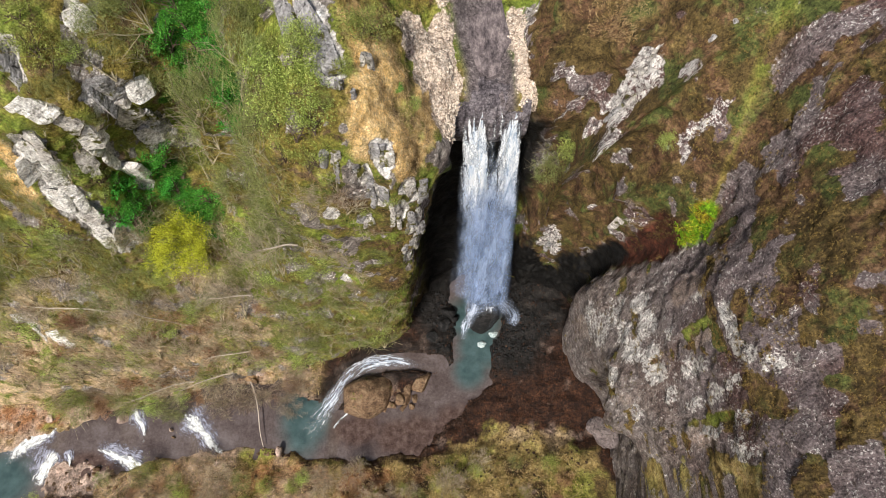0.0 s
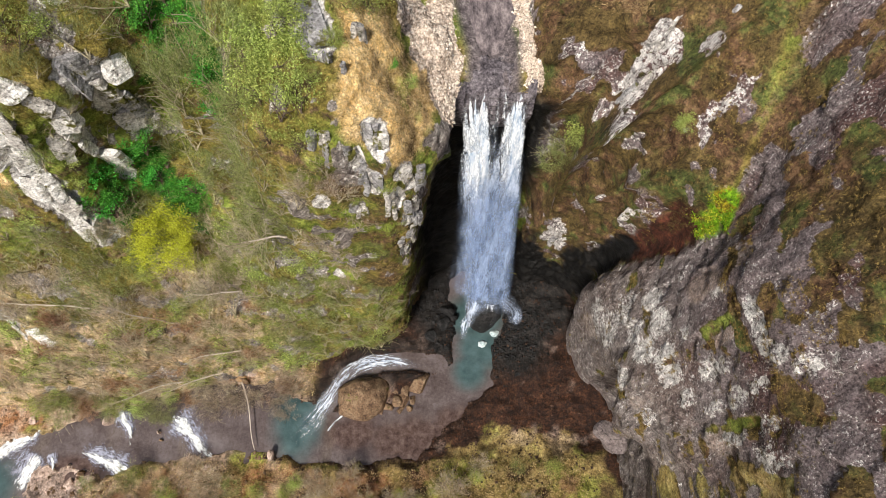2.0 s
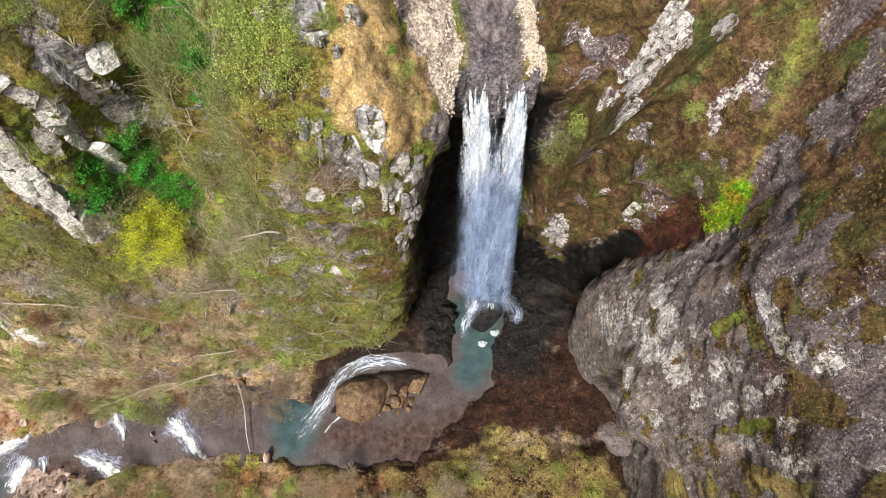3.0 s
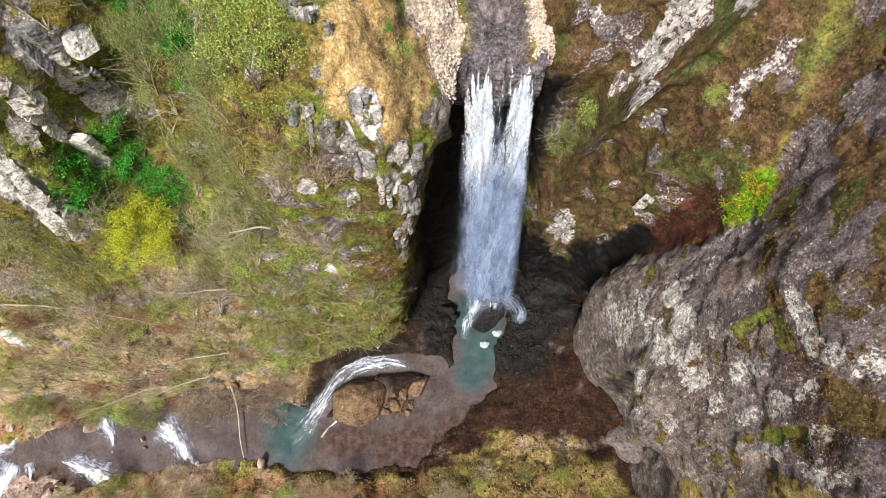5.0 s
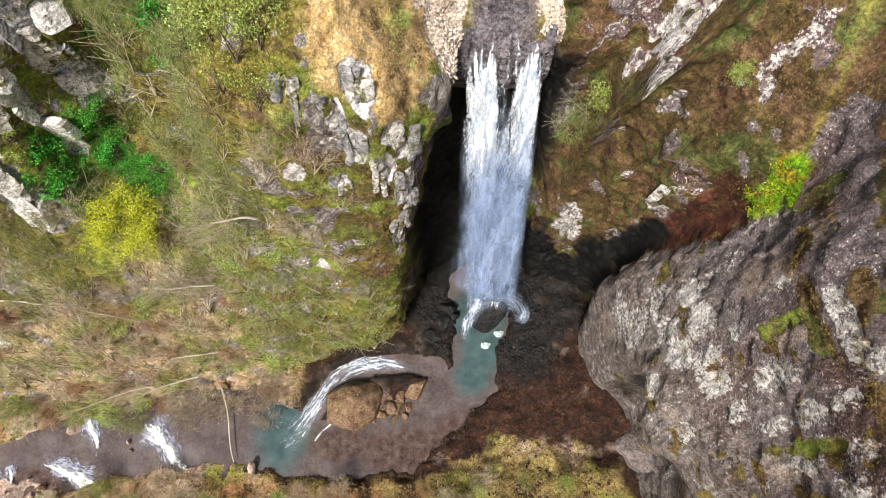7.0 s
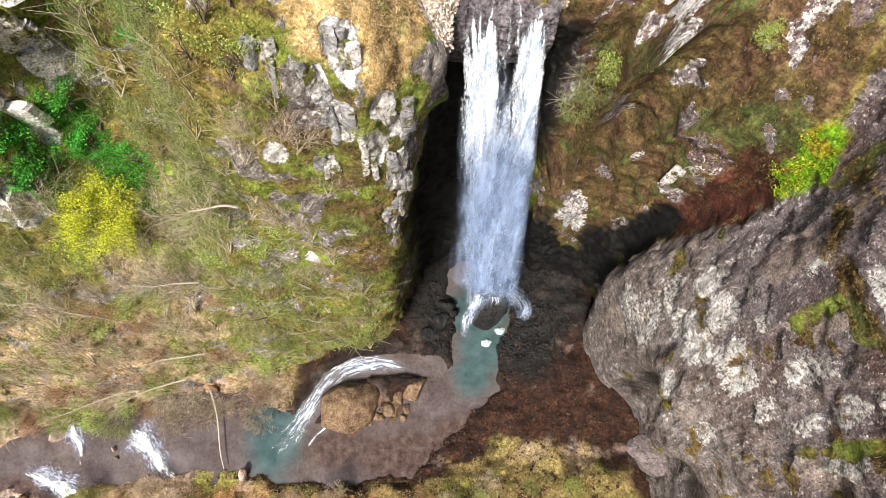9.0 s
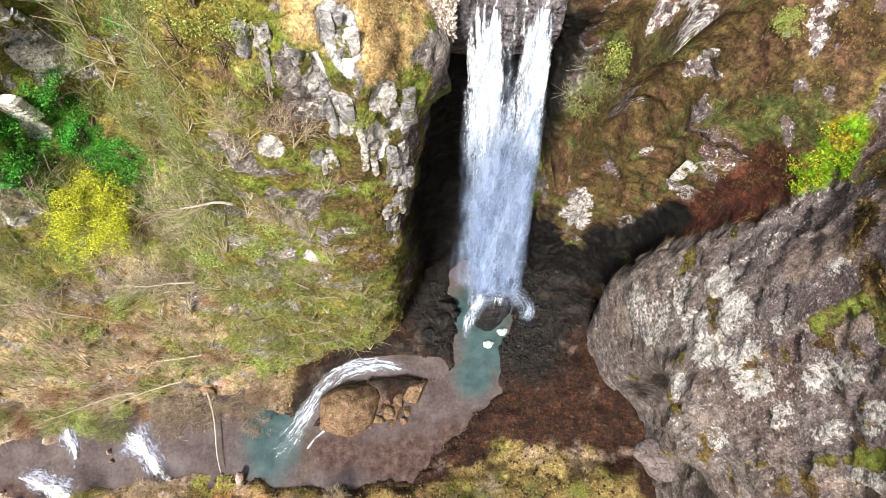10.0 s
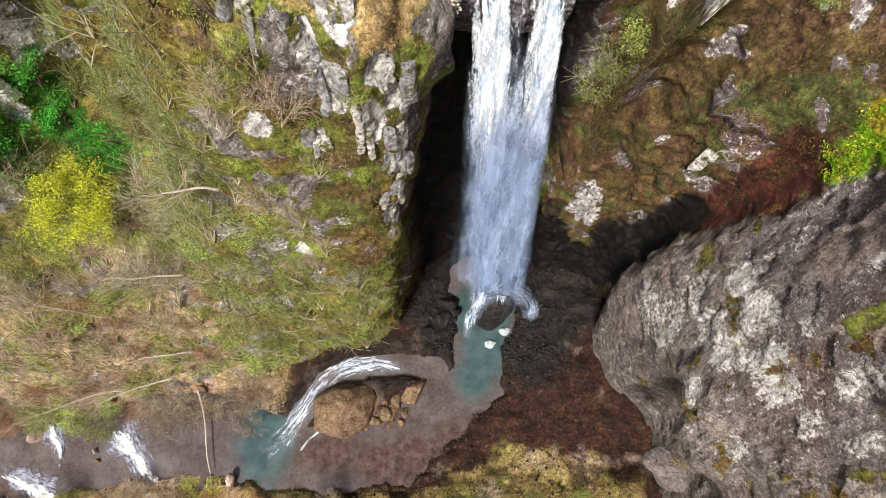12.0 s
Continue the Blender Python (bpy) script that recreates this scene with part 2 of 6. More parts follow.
    rust = k.ramp(mix2, (0.36, (0.014, 0.007, 0.005)), (0.5, (0.06, 0.02, 0.012)), (0.64, (0.15, 0.05, 0.028)))
    colour = k.mix(k.attr("rust"), colour, rust)
    colour = k.mix(k.attr("bed"), colour, k.ramp(mix2, (0.36, (0.05, 0.04, 0.042)), (0.5, (0.15, 0.125, 0.125)), (0.64, (0.32, 0.28, 0.27))))
    # wet rock taken near black: shade of the notch and gully painted in
    colour = k.mix(k.attr("wet_shade"), colour, k.ramp(mix2, (0.36, (0.002, 0.002, 0.002)), (0.5, (0.008, 0.0075, 0.007)), (0.66, (0.032, 0.029, 0.027))))
    b = k.bump(grit, 0.12, 0.6)
    b = k.bump(grain, 0.26, 0.7, b)
    b = k.bump(mid, 0.4, 0.45, b)
    return k.done(k.gritty(colour, 0.12, 2.1), b, k.math("MAXIMUM", k.edge(k.attr("wet_shade"), 1.5, -0.6), 0.55))


def ground_material():
    k = Net("gorge_floor", 0.85, 0.3)
    big, mid, fine, grit = k.noise(4.0, 6, 0.62), k.noise(1.0, 6, 0.65), k.noise(0.3, 6, 0.75), k.noise(0.12, 4, 0.8)
    mix2 = k.math("ADD", k.math("MULTIPLY", mid, 0.45), k.math("MULTIPLY", fine, 0.55))
    turf = k.ramp(mix2, (0.34, (0.075, 0.048, 0.017)), (0.46, (0.23, 0.16, 0.055)), (0.54, (0.35, 0.255, 0.1)), (0.66, (0.52, 0.4, 0.2)))
    moss = k.ramp(mix2, (0.34, (0.06, 0.065, 0.014)), (0.5, (0.25, 0.25, 0.05)), (0.64, (0.42, 0.42, 0.1)))
    turf = k.mix(k.edge(big, 0.48, 0.62), turf, moss)
    rust = k.ramp(mix2, (0.34, (0.1, 0.04, 0.016)), (0.5, (0.34, 0.16, 0.07)), (0.64, (0.5, 0.28, 0.15)))
    turf = k.mix(k.attr("gold"), turf, rust)
    drab = k.ramp(mix2, (0.34, (0.14, 0.09, 0.06)), (0.5, (0.42, 0.3, 0.21)), (0.64, (0.64, 0.5, 0.38)))
    turf = k.mix(k.math("MULTIPLY", k.attr("drab"), k.edge(big, 0.36, 0.5)), turf, drab)
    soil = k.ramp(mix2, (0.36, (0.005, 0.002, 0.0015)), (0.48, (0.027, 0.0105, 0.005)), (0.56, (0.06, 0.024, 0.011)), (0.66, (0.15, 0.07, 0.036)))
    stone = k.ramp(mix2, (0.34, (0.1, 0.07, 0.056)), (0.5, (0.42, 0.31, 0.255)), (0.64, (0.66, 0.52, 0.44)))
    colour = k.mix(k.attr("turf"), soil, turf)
    colour = k.mix(k.attr("rock"), colour, stone)
    # wet floor darkened further, to carry the chasm's missing shade in its colour
    colour = k.mix(k.attr("wet_shade"), colour, k.ramp(mix2, (0.36, (0.002, 0.0018, 0.0015)), (0.5, (0.01, 0.0082, 0.007)), (0.66, (0.055, 0.046, 0.04))))
    b = k.bump(mid, 0.4, 0.6, k.bump(fine, 0.3, 0.8, k.bump(grit, 0.12, 0.7)))
    return k.done(k.gritty(colour), b, k.math("MAXIMUM", k.edge(k.attr("wet_shade"), 1.5, -0.6), 0.55))


def water_material(name, lively):
    k = Net(name, 0.08, 0.5)
    mid = k.noise(1.6, 4, 0.6)
    if lively:
        shallow = k.ramp(k.noise(0.5, 7, 0.78, k.stretch(1, 0.5, 1)), (0.36, (0.045, 0.037, 0.038)), (0.5, (0.14, 0.115, 0.115)), (0.64, (0.3, 0.25, 0.24)))
    else:
        shallow = k.ramp(k.math("ADD", k.math("MULTIPLY", k.noise(2.6, 7, 0.6), 0.6), k.math("MULTIPLY", k.noise(0.3, 5, 0.75), 0.4)), (0.36, (0.05, 0.036, 0.033)), (0.5, (0.095, 0.074, 0.07)), (0.64, (0.145, 0.122, 0.12)))
    deep = k.ramp(mid, (0.3, (0.03, 0.056, 0.058)), (0.7, (0.07, 0.115, 0.115)))
    colour = k.mix(k.attr("deep"), shallow, deep)
    shelf = k.ramp(k.noise(0.8, 7, 0.75), (0.36, (0.035, 0.021, 0.016)), (0.5, (0.075, 0.047, 0.038)), (0.64, (0.12, 0.085, 0.072)))
    colour = k.mix(k.attr("shelf"), colour, shelf)
    foam = k.math("MULTIPLY", k.attr("foam"), k.edge(k.noise(0.35, 7, 0.8), 0.45, 0.6))
    colour = k.mix(foam, colour, (0.8, 0.83, 0.85))
    b = k.bump(k.noise(0.45, 5, 0.6), 0.1, 0.4)
    return k.done(colour, b, k.math("ADD", 0.1, k.math("MULTIPLY", foam, 0.6)))


def foam_material(name, cover, along, across, tint=(0.8, 0.85, 0.9)):
    """White water in streaks: clear between them. cover: how much is white at the attribute's half."""
    k = Net(name, 0.55, 0.4)
    flow = k.n.new("ShaderNodeAttribute")
    flow.attribute_name = "flow"
    co = k.stretch(1 / across, 1 / along, 1.0, flow.outputs["Vector"])
    n1, n2 = k.noise(1.0, 6, 0.7, co, 0.3), k.noise(0.3, 4, 0.7, co)
    mixed = k.math("ADD", k.math("MULTIPLY", n1, 0.65), k.math("MULTIPLY", n2, 0.35))
    body = k.attr("body")
    fac = k.edge(k.math("ADD", mixed, k.math("MULTIPLY", k.math("SUBTRACT", body, 0.5), 0.5)), cover - 0.08, cover + 0.12)
    k.wire(k.ramp(mixed, (0.38, tuple(0.5 * c for c in tint)), (0.6, tint)), k.b.inputs["Base Color"])
    k.wire(k.math("MULTIPLY", fac, k.edge(body, 0.0, 0.35)), k.b.inputs["Alpha"])
    return k.m


def falling_material(name):
    """Falling water: broken streaks above, soft spray below, coloured as if in blue shade. Attributes flow, body and
    soft.
    """
    k = Net(name, 0.6, 0.3)
    flow = k.n.new("ShaderNodeAttribute")
    flow.attribute_name = "flow"
    way = flow.outputs["Vector"]
    streak = k.noise(1.0, 5, 0.65, k.stretch(1 / 0.26, 1 / 2.6, 1.0, way), 0.35)
    drops = k.noise(1.0, 4, 0.75, k.stretch(1 / 0.11, 1 / 0.42, 1.0, way))
    drift = k.noise(1.0, 4, 0.6, k.stretch(1 / 0.9, 1 / 5.0, 1.0, way))
    body, soft = k.attr("body"), k.attr("soft")
    mixed = k.math("ADD", k.math("MULTIPLY", streak, 0.6), k.math("MULTIPLY", drops, 0.4))
    crisp = k.edge(k.math("ADD", mixed, k.math("MULTIPLY", k.math("SUBTRACT", body, 0.5), 0.55)), 0.42, 0.64)
    hazy = k.math("MULTIPLY", body, k.math("ADD", 0.08, k.math("MULTIPLY", k.edge(k.math("ADD", k.math("MULTIPLY", drift, 0.6), k.math("MULTIPLY", mixed, 0.4)), 0.36, 0.62), 0.8)))
    alpha = k.mix(soft, crisp, hazy)
    k.wire(k.math("MINIMUM", k.math("MULTIPLY", alpha, k.edge(body, 0.0, 0.3)), 1.0), k.b.inputs["Alpha"])
    clear = k.ramp(mixed, (0.4, (0.3, 0.4, 0.54)), (0.58, (0.92, 0.94, 0.96)))
    # lower water tinted blue and dimmer: the chasm's shade painted into the spray
    spray = k.ramp(k.math("ADD", k.math("MULTIPLY", drift, 0.6), k.math("MULTIPLY", mixed, 0.4)), (0.36, (0.2, 0.3, 0.52)), (0.62, (0.5, 0.63, 0.9)))
    k.wire(k.mix(soft, clear, spray), k.b.inputs["Base Color"])
    return k.m


def blob_material(name):
    """Thick foam."""
    k = Net(name, 0.6, 0.3)
    n = k.noise(0.25, 5, 0.7)
    return k.done(k.ramp(n, (0.36, (0.2, 0.3, 0.31)), (0.6, (0.66, 0.73, 0.73))), k.bump(n, 0.12, 0.8))


def stone_material(name, dark, midtone, light, turf=0.0, moss=(0.16, 0.15, 0.03)):
    """Stone with cracks and lichen; turf: how much moss lies on its upper sides."""
    k = Net(name, 0.88, 0.25)
    info = k.n.new("ShaderNodeObjectInfo").outputs["Random"]
    co = k.n.new("ShaderNodeVectorMath")
    k.l.new(k.co, co.inputs[0])
    off = k.n.new("ShaderNodeCombineXYZ")
    k.l.new(k.math("MULTIPLY", info, 40.0), off.inputs[0])
    k.l.new(off.outputs[0], co.inputs[1])
    p = co.outputs[0]
    n1, n2 = k.noise(0.7, 7, 0.72, p, 0.5), k.noise(0.16, 5, 0.75, p)
    both = k.math("ADD", k.math("MULTIPLY", n1, 0.6), k.math("MULTIPLY", n2, 0.4))
    colour = k.ramp(both, (0.36, dark), (0.48, midtone), (0.62, light))
    crack = k.cells(0.9, p, "DISTANCE_TO_EDGE")
    colour = k.mix(k.edge(k.math("ADD", crack, k.math("MULTIPLY", n2, 0.3)), 0.17, 0.12), colour, tuple(0.2 * c for c in dark))
    if turf:
        colour = k.mix(k.math("MULTIPLY", k.edge(k.noise(1.3, 6, 0.7, p), 0.62 - 0.25 * turf, 0.7 - 0.25 * turf), 1.0), colour, k.ramp(n2, (0.3, tuple(0.3 * c for c in moss)), (0.7, moss)))
    return k.done(k.gritty(colour, 0.11, 1.5, p), k.bump(both, 0.3, 0.8, k.bump(crack, 0.1, 0.5)))


def leaf_material(name, dark, light, vary=0.25):
    k = Net(name, 0.6, 0.25)
    obj, isle = k.n.new("ShaderNodeObjectInfo").outputs["Random"], k.n.new("ShaderNodeNewGeometry").outputs["Random Per Island"]
    colour = k.mix(isle, dark, light)
    h = k.n.new("ShaderNodeHueSaturation")
    k.wire(k.math("ADD", 0.5 - 0.06 * vary, k.math("MULTIPLY", obj, 0.12 * vary)), h.inputs["Hue"])
    k.wire(k.math("ADD", 1.0 - vary, k.math("MULTIPLY", obj, 2 * vary)), h.inputs["Value"])
    k.wire(colour, h.inputs["Color"])
    k.done(h.outputs[0])
    k.b.inputs["Subsurface Weight"].default_value = 0.0
    glow = k.n.new("ShaderNodeBsdfTranslucent")
    k.l.new(h.outputs[0], glow.inputs[0])
    both = k.n.new("ShaderNodeMixShader")
    both.inputs[0].default_value = 0.3
    k.l.new(k.b.outputs[0], both.inputs[1]), k.l.new(glow.outputs[0], both.inputs[2])
    k.l.new(both.outputs[0], k.n["Material Output"].inputs[0])
    return k.m


def bark_material(name, dark, light):
    k = Net(name, 0.9, 0.15)
    n = k.noise(0.12, 5, 0.7)
    return k.done(k.ramp(n, (0.3, dark), (0.7, light)), k.bump(n, 0.03, 0.6))


CLIFF, FLOOR, WATER, RUNNING = cliff_material(), ground_material(), water_material("stream_water", False), water_material("running_water", True)
WHITE_STONE = stone_material("white_lichened_rock", (0.26, 0.23, 0.205), (0.64, 0.61, 0.565), (0.9, 0.88, 0.84), 0.16)
PALE_STONE = stone_material("pale_lichened_rock", (0.14, 0.12, 0.105), (0.46, 0.425, 0.385), (0.8, 0.765, 0.715), 0.36)
GREY_STONE = stone_material("grey_rock", (0.09, 0.08, 0.078), (0.26, 0.25, 0.25), (0.52, 0.5, 0.49), 0.35)
BROWN_STONE = stone_material("brown_boulder", (0.05, 0.028, 0.017), (0.16, 0.098, 0.057), (0.3, 0.21, 0.13), 0.08)
SCREE_STONE = stone_material("tan_scree_stone", (0.36, 0.27, 0.2), (0.72, 0.6, 0.49), (0.92, 0.84, 0.74))
SOIL_STONE = stone_material("earthy_rubble", (0.01, 0.006, 0.004), (0.038, 0.02, 0.013), (0.11, 0.068, 0.046))
WALL_STONE = stone_material("dull_grey_rock", (0.07, 0.055, 0.052), (0.16, 0.128, 0.122), (0.27, 0.225, 0.215))
PINK_STONE = stone_material("pinkish_brown_rock", (0.14, 0.09, 0.07), (0.44, 0.32, 0.26), (0.68, 0.55, 0.47))
# wet stone below the fall; chasm shade is included in these near-black tones
SHADED_WET_STONE = stone_material("shaded_wet_rock", (0.008, 0.008, 0.008), (0.009, 0.009, 0.009), (0.05, 0.047, 0.046))
OLIVE = leaf_material("olive_spring_leaf", (0.11, 0.15, 0.024), (0.58, 0.66, 0.18))
SAGE = leaf_material("grey_green_leaf", (0.1, 0.12, 0.03), (0.44, 0.46, 0.15))
IVY = leaf_material("deep_green_leaf", (0.02, 0.13, 0.018), (0.17, 0.56, 0.07))
YELLOW = leaf_material("yellow_green_leaf", (0.15, 0.16, 0.012), (0.74, 0.74, 0.06))
LIME = leaf_material("lime_moss_leaf", (0.06, 0.14, 0.006), (0.28, 0.52, 0.02))
RUSSET = leaf_material("russet_leaf", (0.14, 0.07, 0.035), (0.46, 0.28, 0.16))
STRAW = leaf_material("straw_grass", (0.14, 0.1, 0.028), (0.56, 0.42, 0.17))
TUSSOCK = leaf_material("ochre_tussock", (0.12, 0.08, 0.024), (0.42, 0.29, 0.1))
GOLDEN = leaf_material("golden_grass", (0.4, 0.26, 0.1), (0.88, 0.68, 0.38))
LIP = stone_material("dark_stream_rock", (0.022, 0.018, 0.021), (0.1, 0.086, 0.095), (0.28, 0.25, 0.26))
MOSSY = leaf_material("green_grass", (0.06, 0.075, 0.012), (0.28, 0.3, 0.05))
BUDDING = leaf_material("budding_twig", (0.09, 0.115, 0.035), (0.4, 0.43, 0.16))
DRY_TWIG = leaf_material("dry_twig", (0.22, 0.155, 0.11), (0.72, 0.6, 0.46))
SPUR_GRASS = leaf_material("brown_olive_grass", (0.055, 0.042, 0.015), (0.22, 0.16, 0.055))
BRAMBLE = leaf_material("bramble_twig", (0.2, 0.1, 0.055), (0.6, 0.37, 0.22))
TWIG = bark_material("grey_twig", (0.22, 0.19, 0.11), (0.52, 0.45, 0.31))
BARK = bark_material("brown_bark", (0.06, 0.042, 0.03), (0.2, 0.15, 0.11))
LOGWOOD = bark_material("bleached_log", (0.35, 0.29, 0.24), (0.66, 0.58, 0.5))


# ---------------------------------------------------------------- the cliffs: a ring of upright profiles, foot to rim
FOOT = [(-75, 10, -5), (-48, 12, -4), (-36, 13.5, -3), (-28, 14, -2), (-24.5, 14.5, -2), (-21, 15, -2), (-17, 15.5, -2), (-14, 16.5, -1.5),
        (-10.5, 17.5, -1), (-7.5, 18.3, -1), (-6, 19, -1), (-4.5, 20, -1), (-3, 23, -1), (-1, 27, -1), (3, 27.5, -1), (7, 27.5, -1),
        (9.5, 26, -1), (11.5, 25.6, -1), (14.4, 23.6, -1), (15.2, 21.6, -1), (13.4, 19.4, -1), (14.4, 15.4, -1), (17.2, 12, -1), (17.6, 8, -1), (17, 3, 0), (14, -14, 6)]
LOW = [(-75, 16, 10), (-48, 17, 10), (-37, 15.8, 9), (-29.5, 16.2, 9.5), (-25, 17.2, 10), (-20.5, 17.9, 10), (-16.5, 18.2, 10), (-12.8, 17.8, 11),
       (-9.5, 18, 12), (-6.4, 17.6, 12), (-5, 18, 13), (-3.8, 19, 14), (-2.8, 22.5, 14), (-0.5, 26.5, 14), (3, 27, 14), (6.8, 27, 14),
       (8.2, 25.8, 10), (10.3, 25, 10), (12.6, 23.5, 10), (14.0, 21.3, 11), (12.8, 18.8, 11), (14.2, 13.8, 9), (16.0, 11.0, 19), (16.0, 8.3, 16.5), (16.2, 3, 16), (13.5, -14, 15)]
MIDDLE = [(-76, 21, 22), (-49, 21, 20), (-37.5, 20.2, 19), (-29.2, 20.4, 20), (-25.2, 21.6, 20), (-20.6, 23.2, 19.5), (-15.5, 20.2, 21), (-12.2, 18.2, 23),
          (-8.8, 17.8, 24), (-6, 17.5, 24), (-4.0, 17.7, 25), (-2.2, 18.9, 25.5), (-1.5, 22.5, 25.5), (0, 26, 25), (3, 26.5, 25), (6, 26.5, 25),
          (7.6, 25.2, 20), (9.9, 24.4, 18), (12.1, 22.0, 21), (13.8, 19.9, 22), (12.0, 18.3, 20.5), (12.6, 13.2, 22.5), (12.6, 9.5, 24.2), (12.7, 7.1, 20.5), (14.6, 3, 24), (13.5, -14, 25)]
HIGH = [(-77, 24, 34), (-49, 24, 32), (-37, 23.0, 31), (-27.6, 21.4, 31.5), (-23.2, 25.6, 29.5), (-18, 27.5, 31), (-14.5, 23.2, 32), (-11.5, 19.2, 34),
        (-8, 17.5, 35), (-5.6, 17.3, 36), (-3.2, 17.2, 36), (-1.3, 18, 35), (-0.2, 21, 35), (0.8, 24.5, 35), (3, 24.6, 35.5), (5, 24.6, 35.5),
        (6.6, 24.2, 32), (9.6, 23.4, 32), (12.2, 19.3, 32), (14.6, 17.2, 32.5), (13.8, 15.5, 31), (13.9, 12.0, 34), (14.4, 9, 34), (14.7, 6, 32), (14.9, 2, 34), (14.5, -14, 34)]
RIM = [(-78, 27, 44), (-50, 26, 42), (-36, 25, 42), (-26, 23.6, 42), (-20.2, 25.8, 41), (-16, 28.5, 40), (-13.5, 27, 40), (-9.5, 19.5, 43),
       (-7.5, 18.8, 44.5), (-5.3, 19, 45), (-3.3, 19.2, 44), (-1.2, 20, 40), (0.4, 22.3, 38.8), (1.2, 24, 39), (3, 23.8, 38.7), (4.7, 23.7, 39.2),
       (5.7, 24, 39.8), (10.3, 22.3, 42), (12.6, 20.5, 41), (15, 16.5, 39), (15.4, 15.3, 38), (14.8, 11.2, 42.5), (14.7, 8, 43), (15.1, 5, 42), (15, 1, 42), (15.5, -14, 42)]
BROW = [(-80, 45, 52), (-52, 44, 52), (-38, 42, 50), (-26, 40, 50), (-20, 38, 48), (-15.5, 38, 46), (-12.5, 36, 46), (-9, 33, 47),
        (-7, 32, 47.5), (-5, 31, 46.5), (-3, 30, 44.5), (-1.5, 29, 42.5), (0, 28, 41.2), (1.3, 29, 40.2), (3.2, 29, 39.8), (5, 29, 40.2),
        (6.4, 29, 42), (10, 26, 48), (13.5, 25, 48.5), (16.5, 24, 48), (18, 20, 49), (19, 13, 51), (19, 9, 51), (19, 5, 50), (19, 0, 49), (20, -14, 49)]
# the side of the gorge behind the camera: plain slopes that close the ring
BACK = [(12, -45), (-10, -50), (-45, -45), (-85, -30), (-110, -10)]
rows = []
for i, row in enumerate((FOOT, LOW, MIDDLE, HIGH, RIM, BROW)):
    reach, up = 1 + 0.12 * i, (0, 10, 18, 26, 34, 40)[i]
    rows.append(row + [(x * reach, y * reach, up) for x, y in BACK])
ring = np.array(rows, dtype=float).transpose(1, 0, 2)
centre = np.array([-10.0, 3.0, 0.0])
out = (ring[:, -1] - centre) * (1, 1, 0)
out /= np.linalg.norm(out, axis=1, keepdims=True)
ring = np.concatenate([ring, (ring[:, -1] + out * 7 + (0, 0, 1.5))[:, None]], 1)

# running numbers: close steps where the camera looks, wide ones elsewhere
def run(knots, spacing):
    t = []
    for a in range(len(knots)):
        n = max(2, int(knots[a] / spacing[a]))
        t += [a + s / n for s in range(n)]
    return np.array(t)


n_st = len(ring)
span = [np.linalg.norm(ring[(a + 1) % n_st, 2:5] - ring[a, 2:5], axis=1).max() for a in range(n_st)]
tu = run(span, [3.0 if a == 0 else 0.4 if a == 1 else 0.2 if a < 24 else 4.0 for a in range(n_st)])
rise = [np.median(np.linalg.norm(ring[1:25, a + 1] - ring[1:25, a], axis=1)) for a in range(ring.shape[1] - 1)]
tv = np.append(run(rise, [0.22, 0.2, 0.18, 0.17, 0.2, 0.6]), ring.shape[1] - 1.0)
sheet = catmull(ring, tu, True)
sheet = catmull(sheet.transpose(1, 0, 2), tv, False).transpose(1, 0, 2)
# beyond the brow the land runs on, nearly level, to the far distance
away = (sheet[:, -1] - centre) * (1, 1, 0)
away /= np.linalg.norm(away, axis=1, keepdims=True)
land = [sheet[:, -1] + away * d + (0, 0, u) for d, u in ((6, 1), (20, 2.5), (60, 5), (200, 9), (900, 14))]
sheet = np.concatenate([sheet] + [q[:, None] for q in land], 1)
tv = np.append(tv, [6.2, 6.4, 6.6, 6.8, 7.0])
nu, nv = sheet.shape[:2]
P = sheet.reshape(-1, 3).copy()
N = -normals_of(P, nu, nv, True)
inside = (np.repeat(tu[:, None], nv, 1).ravel() > 0.5) & (np.repeat(tu[:, None], nv, 1).ravel() < 25.5)
calm = np.where(np.repeat(tv[None], nu, 0).ravel() > 5.4, 0.0, 1.0) * np.where(inside, 1.0, 0.3)
# the stream's bed above the lip stays smooth
d_bed, _ = to_line(P[:, 0], P[:, 1], [(3, 22.5), (3, 26), (2.2, 29), (1.2, 34), (1.5, 44)])
bed = (1 - step(d_bed, 1.9, 2.8)) * step(P[:, 2], 37, 38.5)
eastern = step(np.repeat(tu[:, None], nv, 1).ravel(), 19.0, 19.8)
lift = (0.7 - 0.25 * eastern) * fbm(P, 7.0, 3, 1) + (0.55 - 0.43 * eastern) * ridged(P * (1, 1, 0.55), 3.2, 4, 2) + (0.28 - 0.16 * eastern) * fbm(P, 0.8, 3, 3)
# broken ledges on the right-hand walls
broken = fbm(P * (1.0, 1.0, 1.5) + P[:, 2:3] * (0.25, 0.35, 0), 1.9, 4, 18) * 4.0
lift += (0.13 * np.floor(broken) + 0.05 * broken) * step(np.repeat(tu[:, None], nv, 1).ravel(), 15.6, 16.2) * (0.5 - 0.25 * eastern)
# blocks of the east wall: joints that run up the face, and short cross breaks
course = P[:, 1] * 0.62 + P[:, 2] * 0.1 + 0.55 * fbm(P, 2.6, 3, 180)
cross_cut = P[:, 2] * 0.42 - P[:, 1] * 0.2 + 0.5 * fbm(P, 1.8, 3, 181) + 0.5 * np.floor(course)
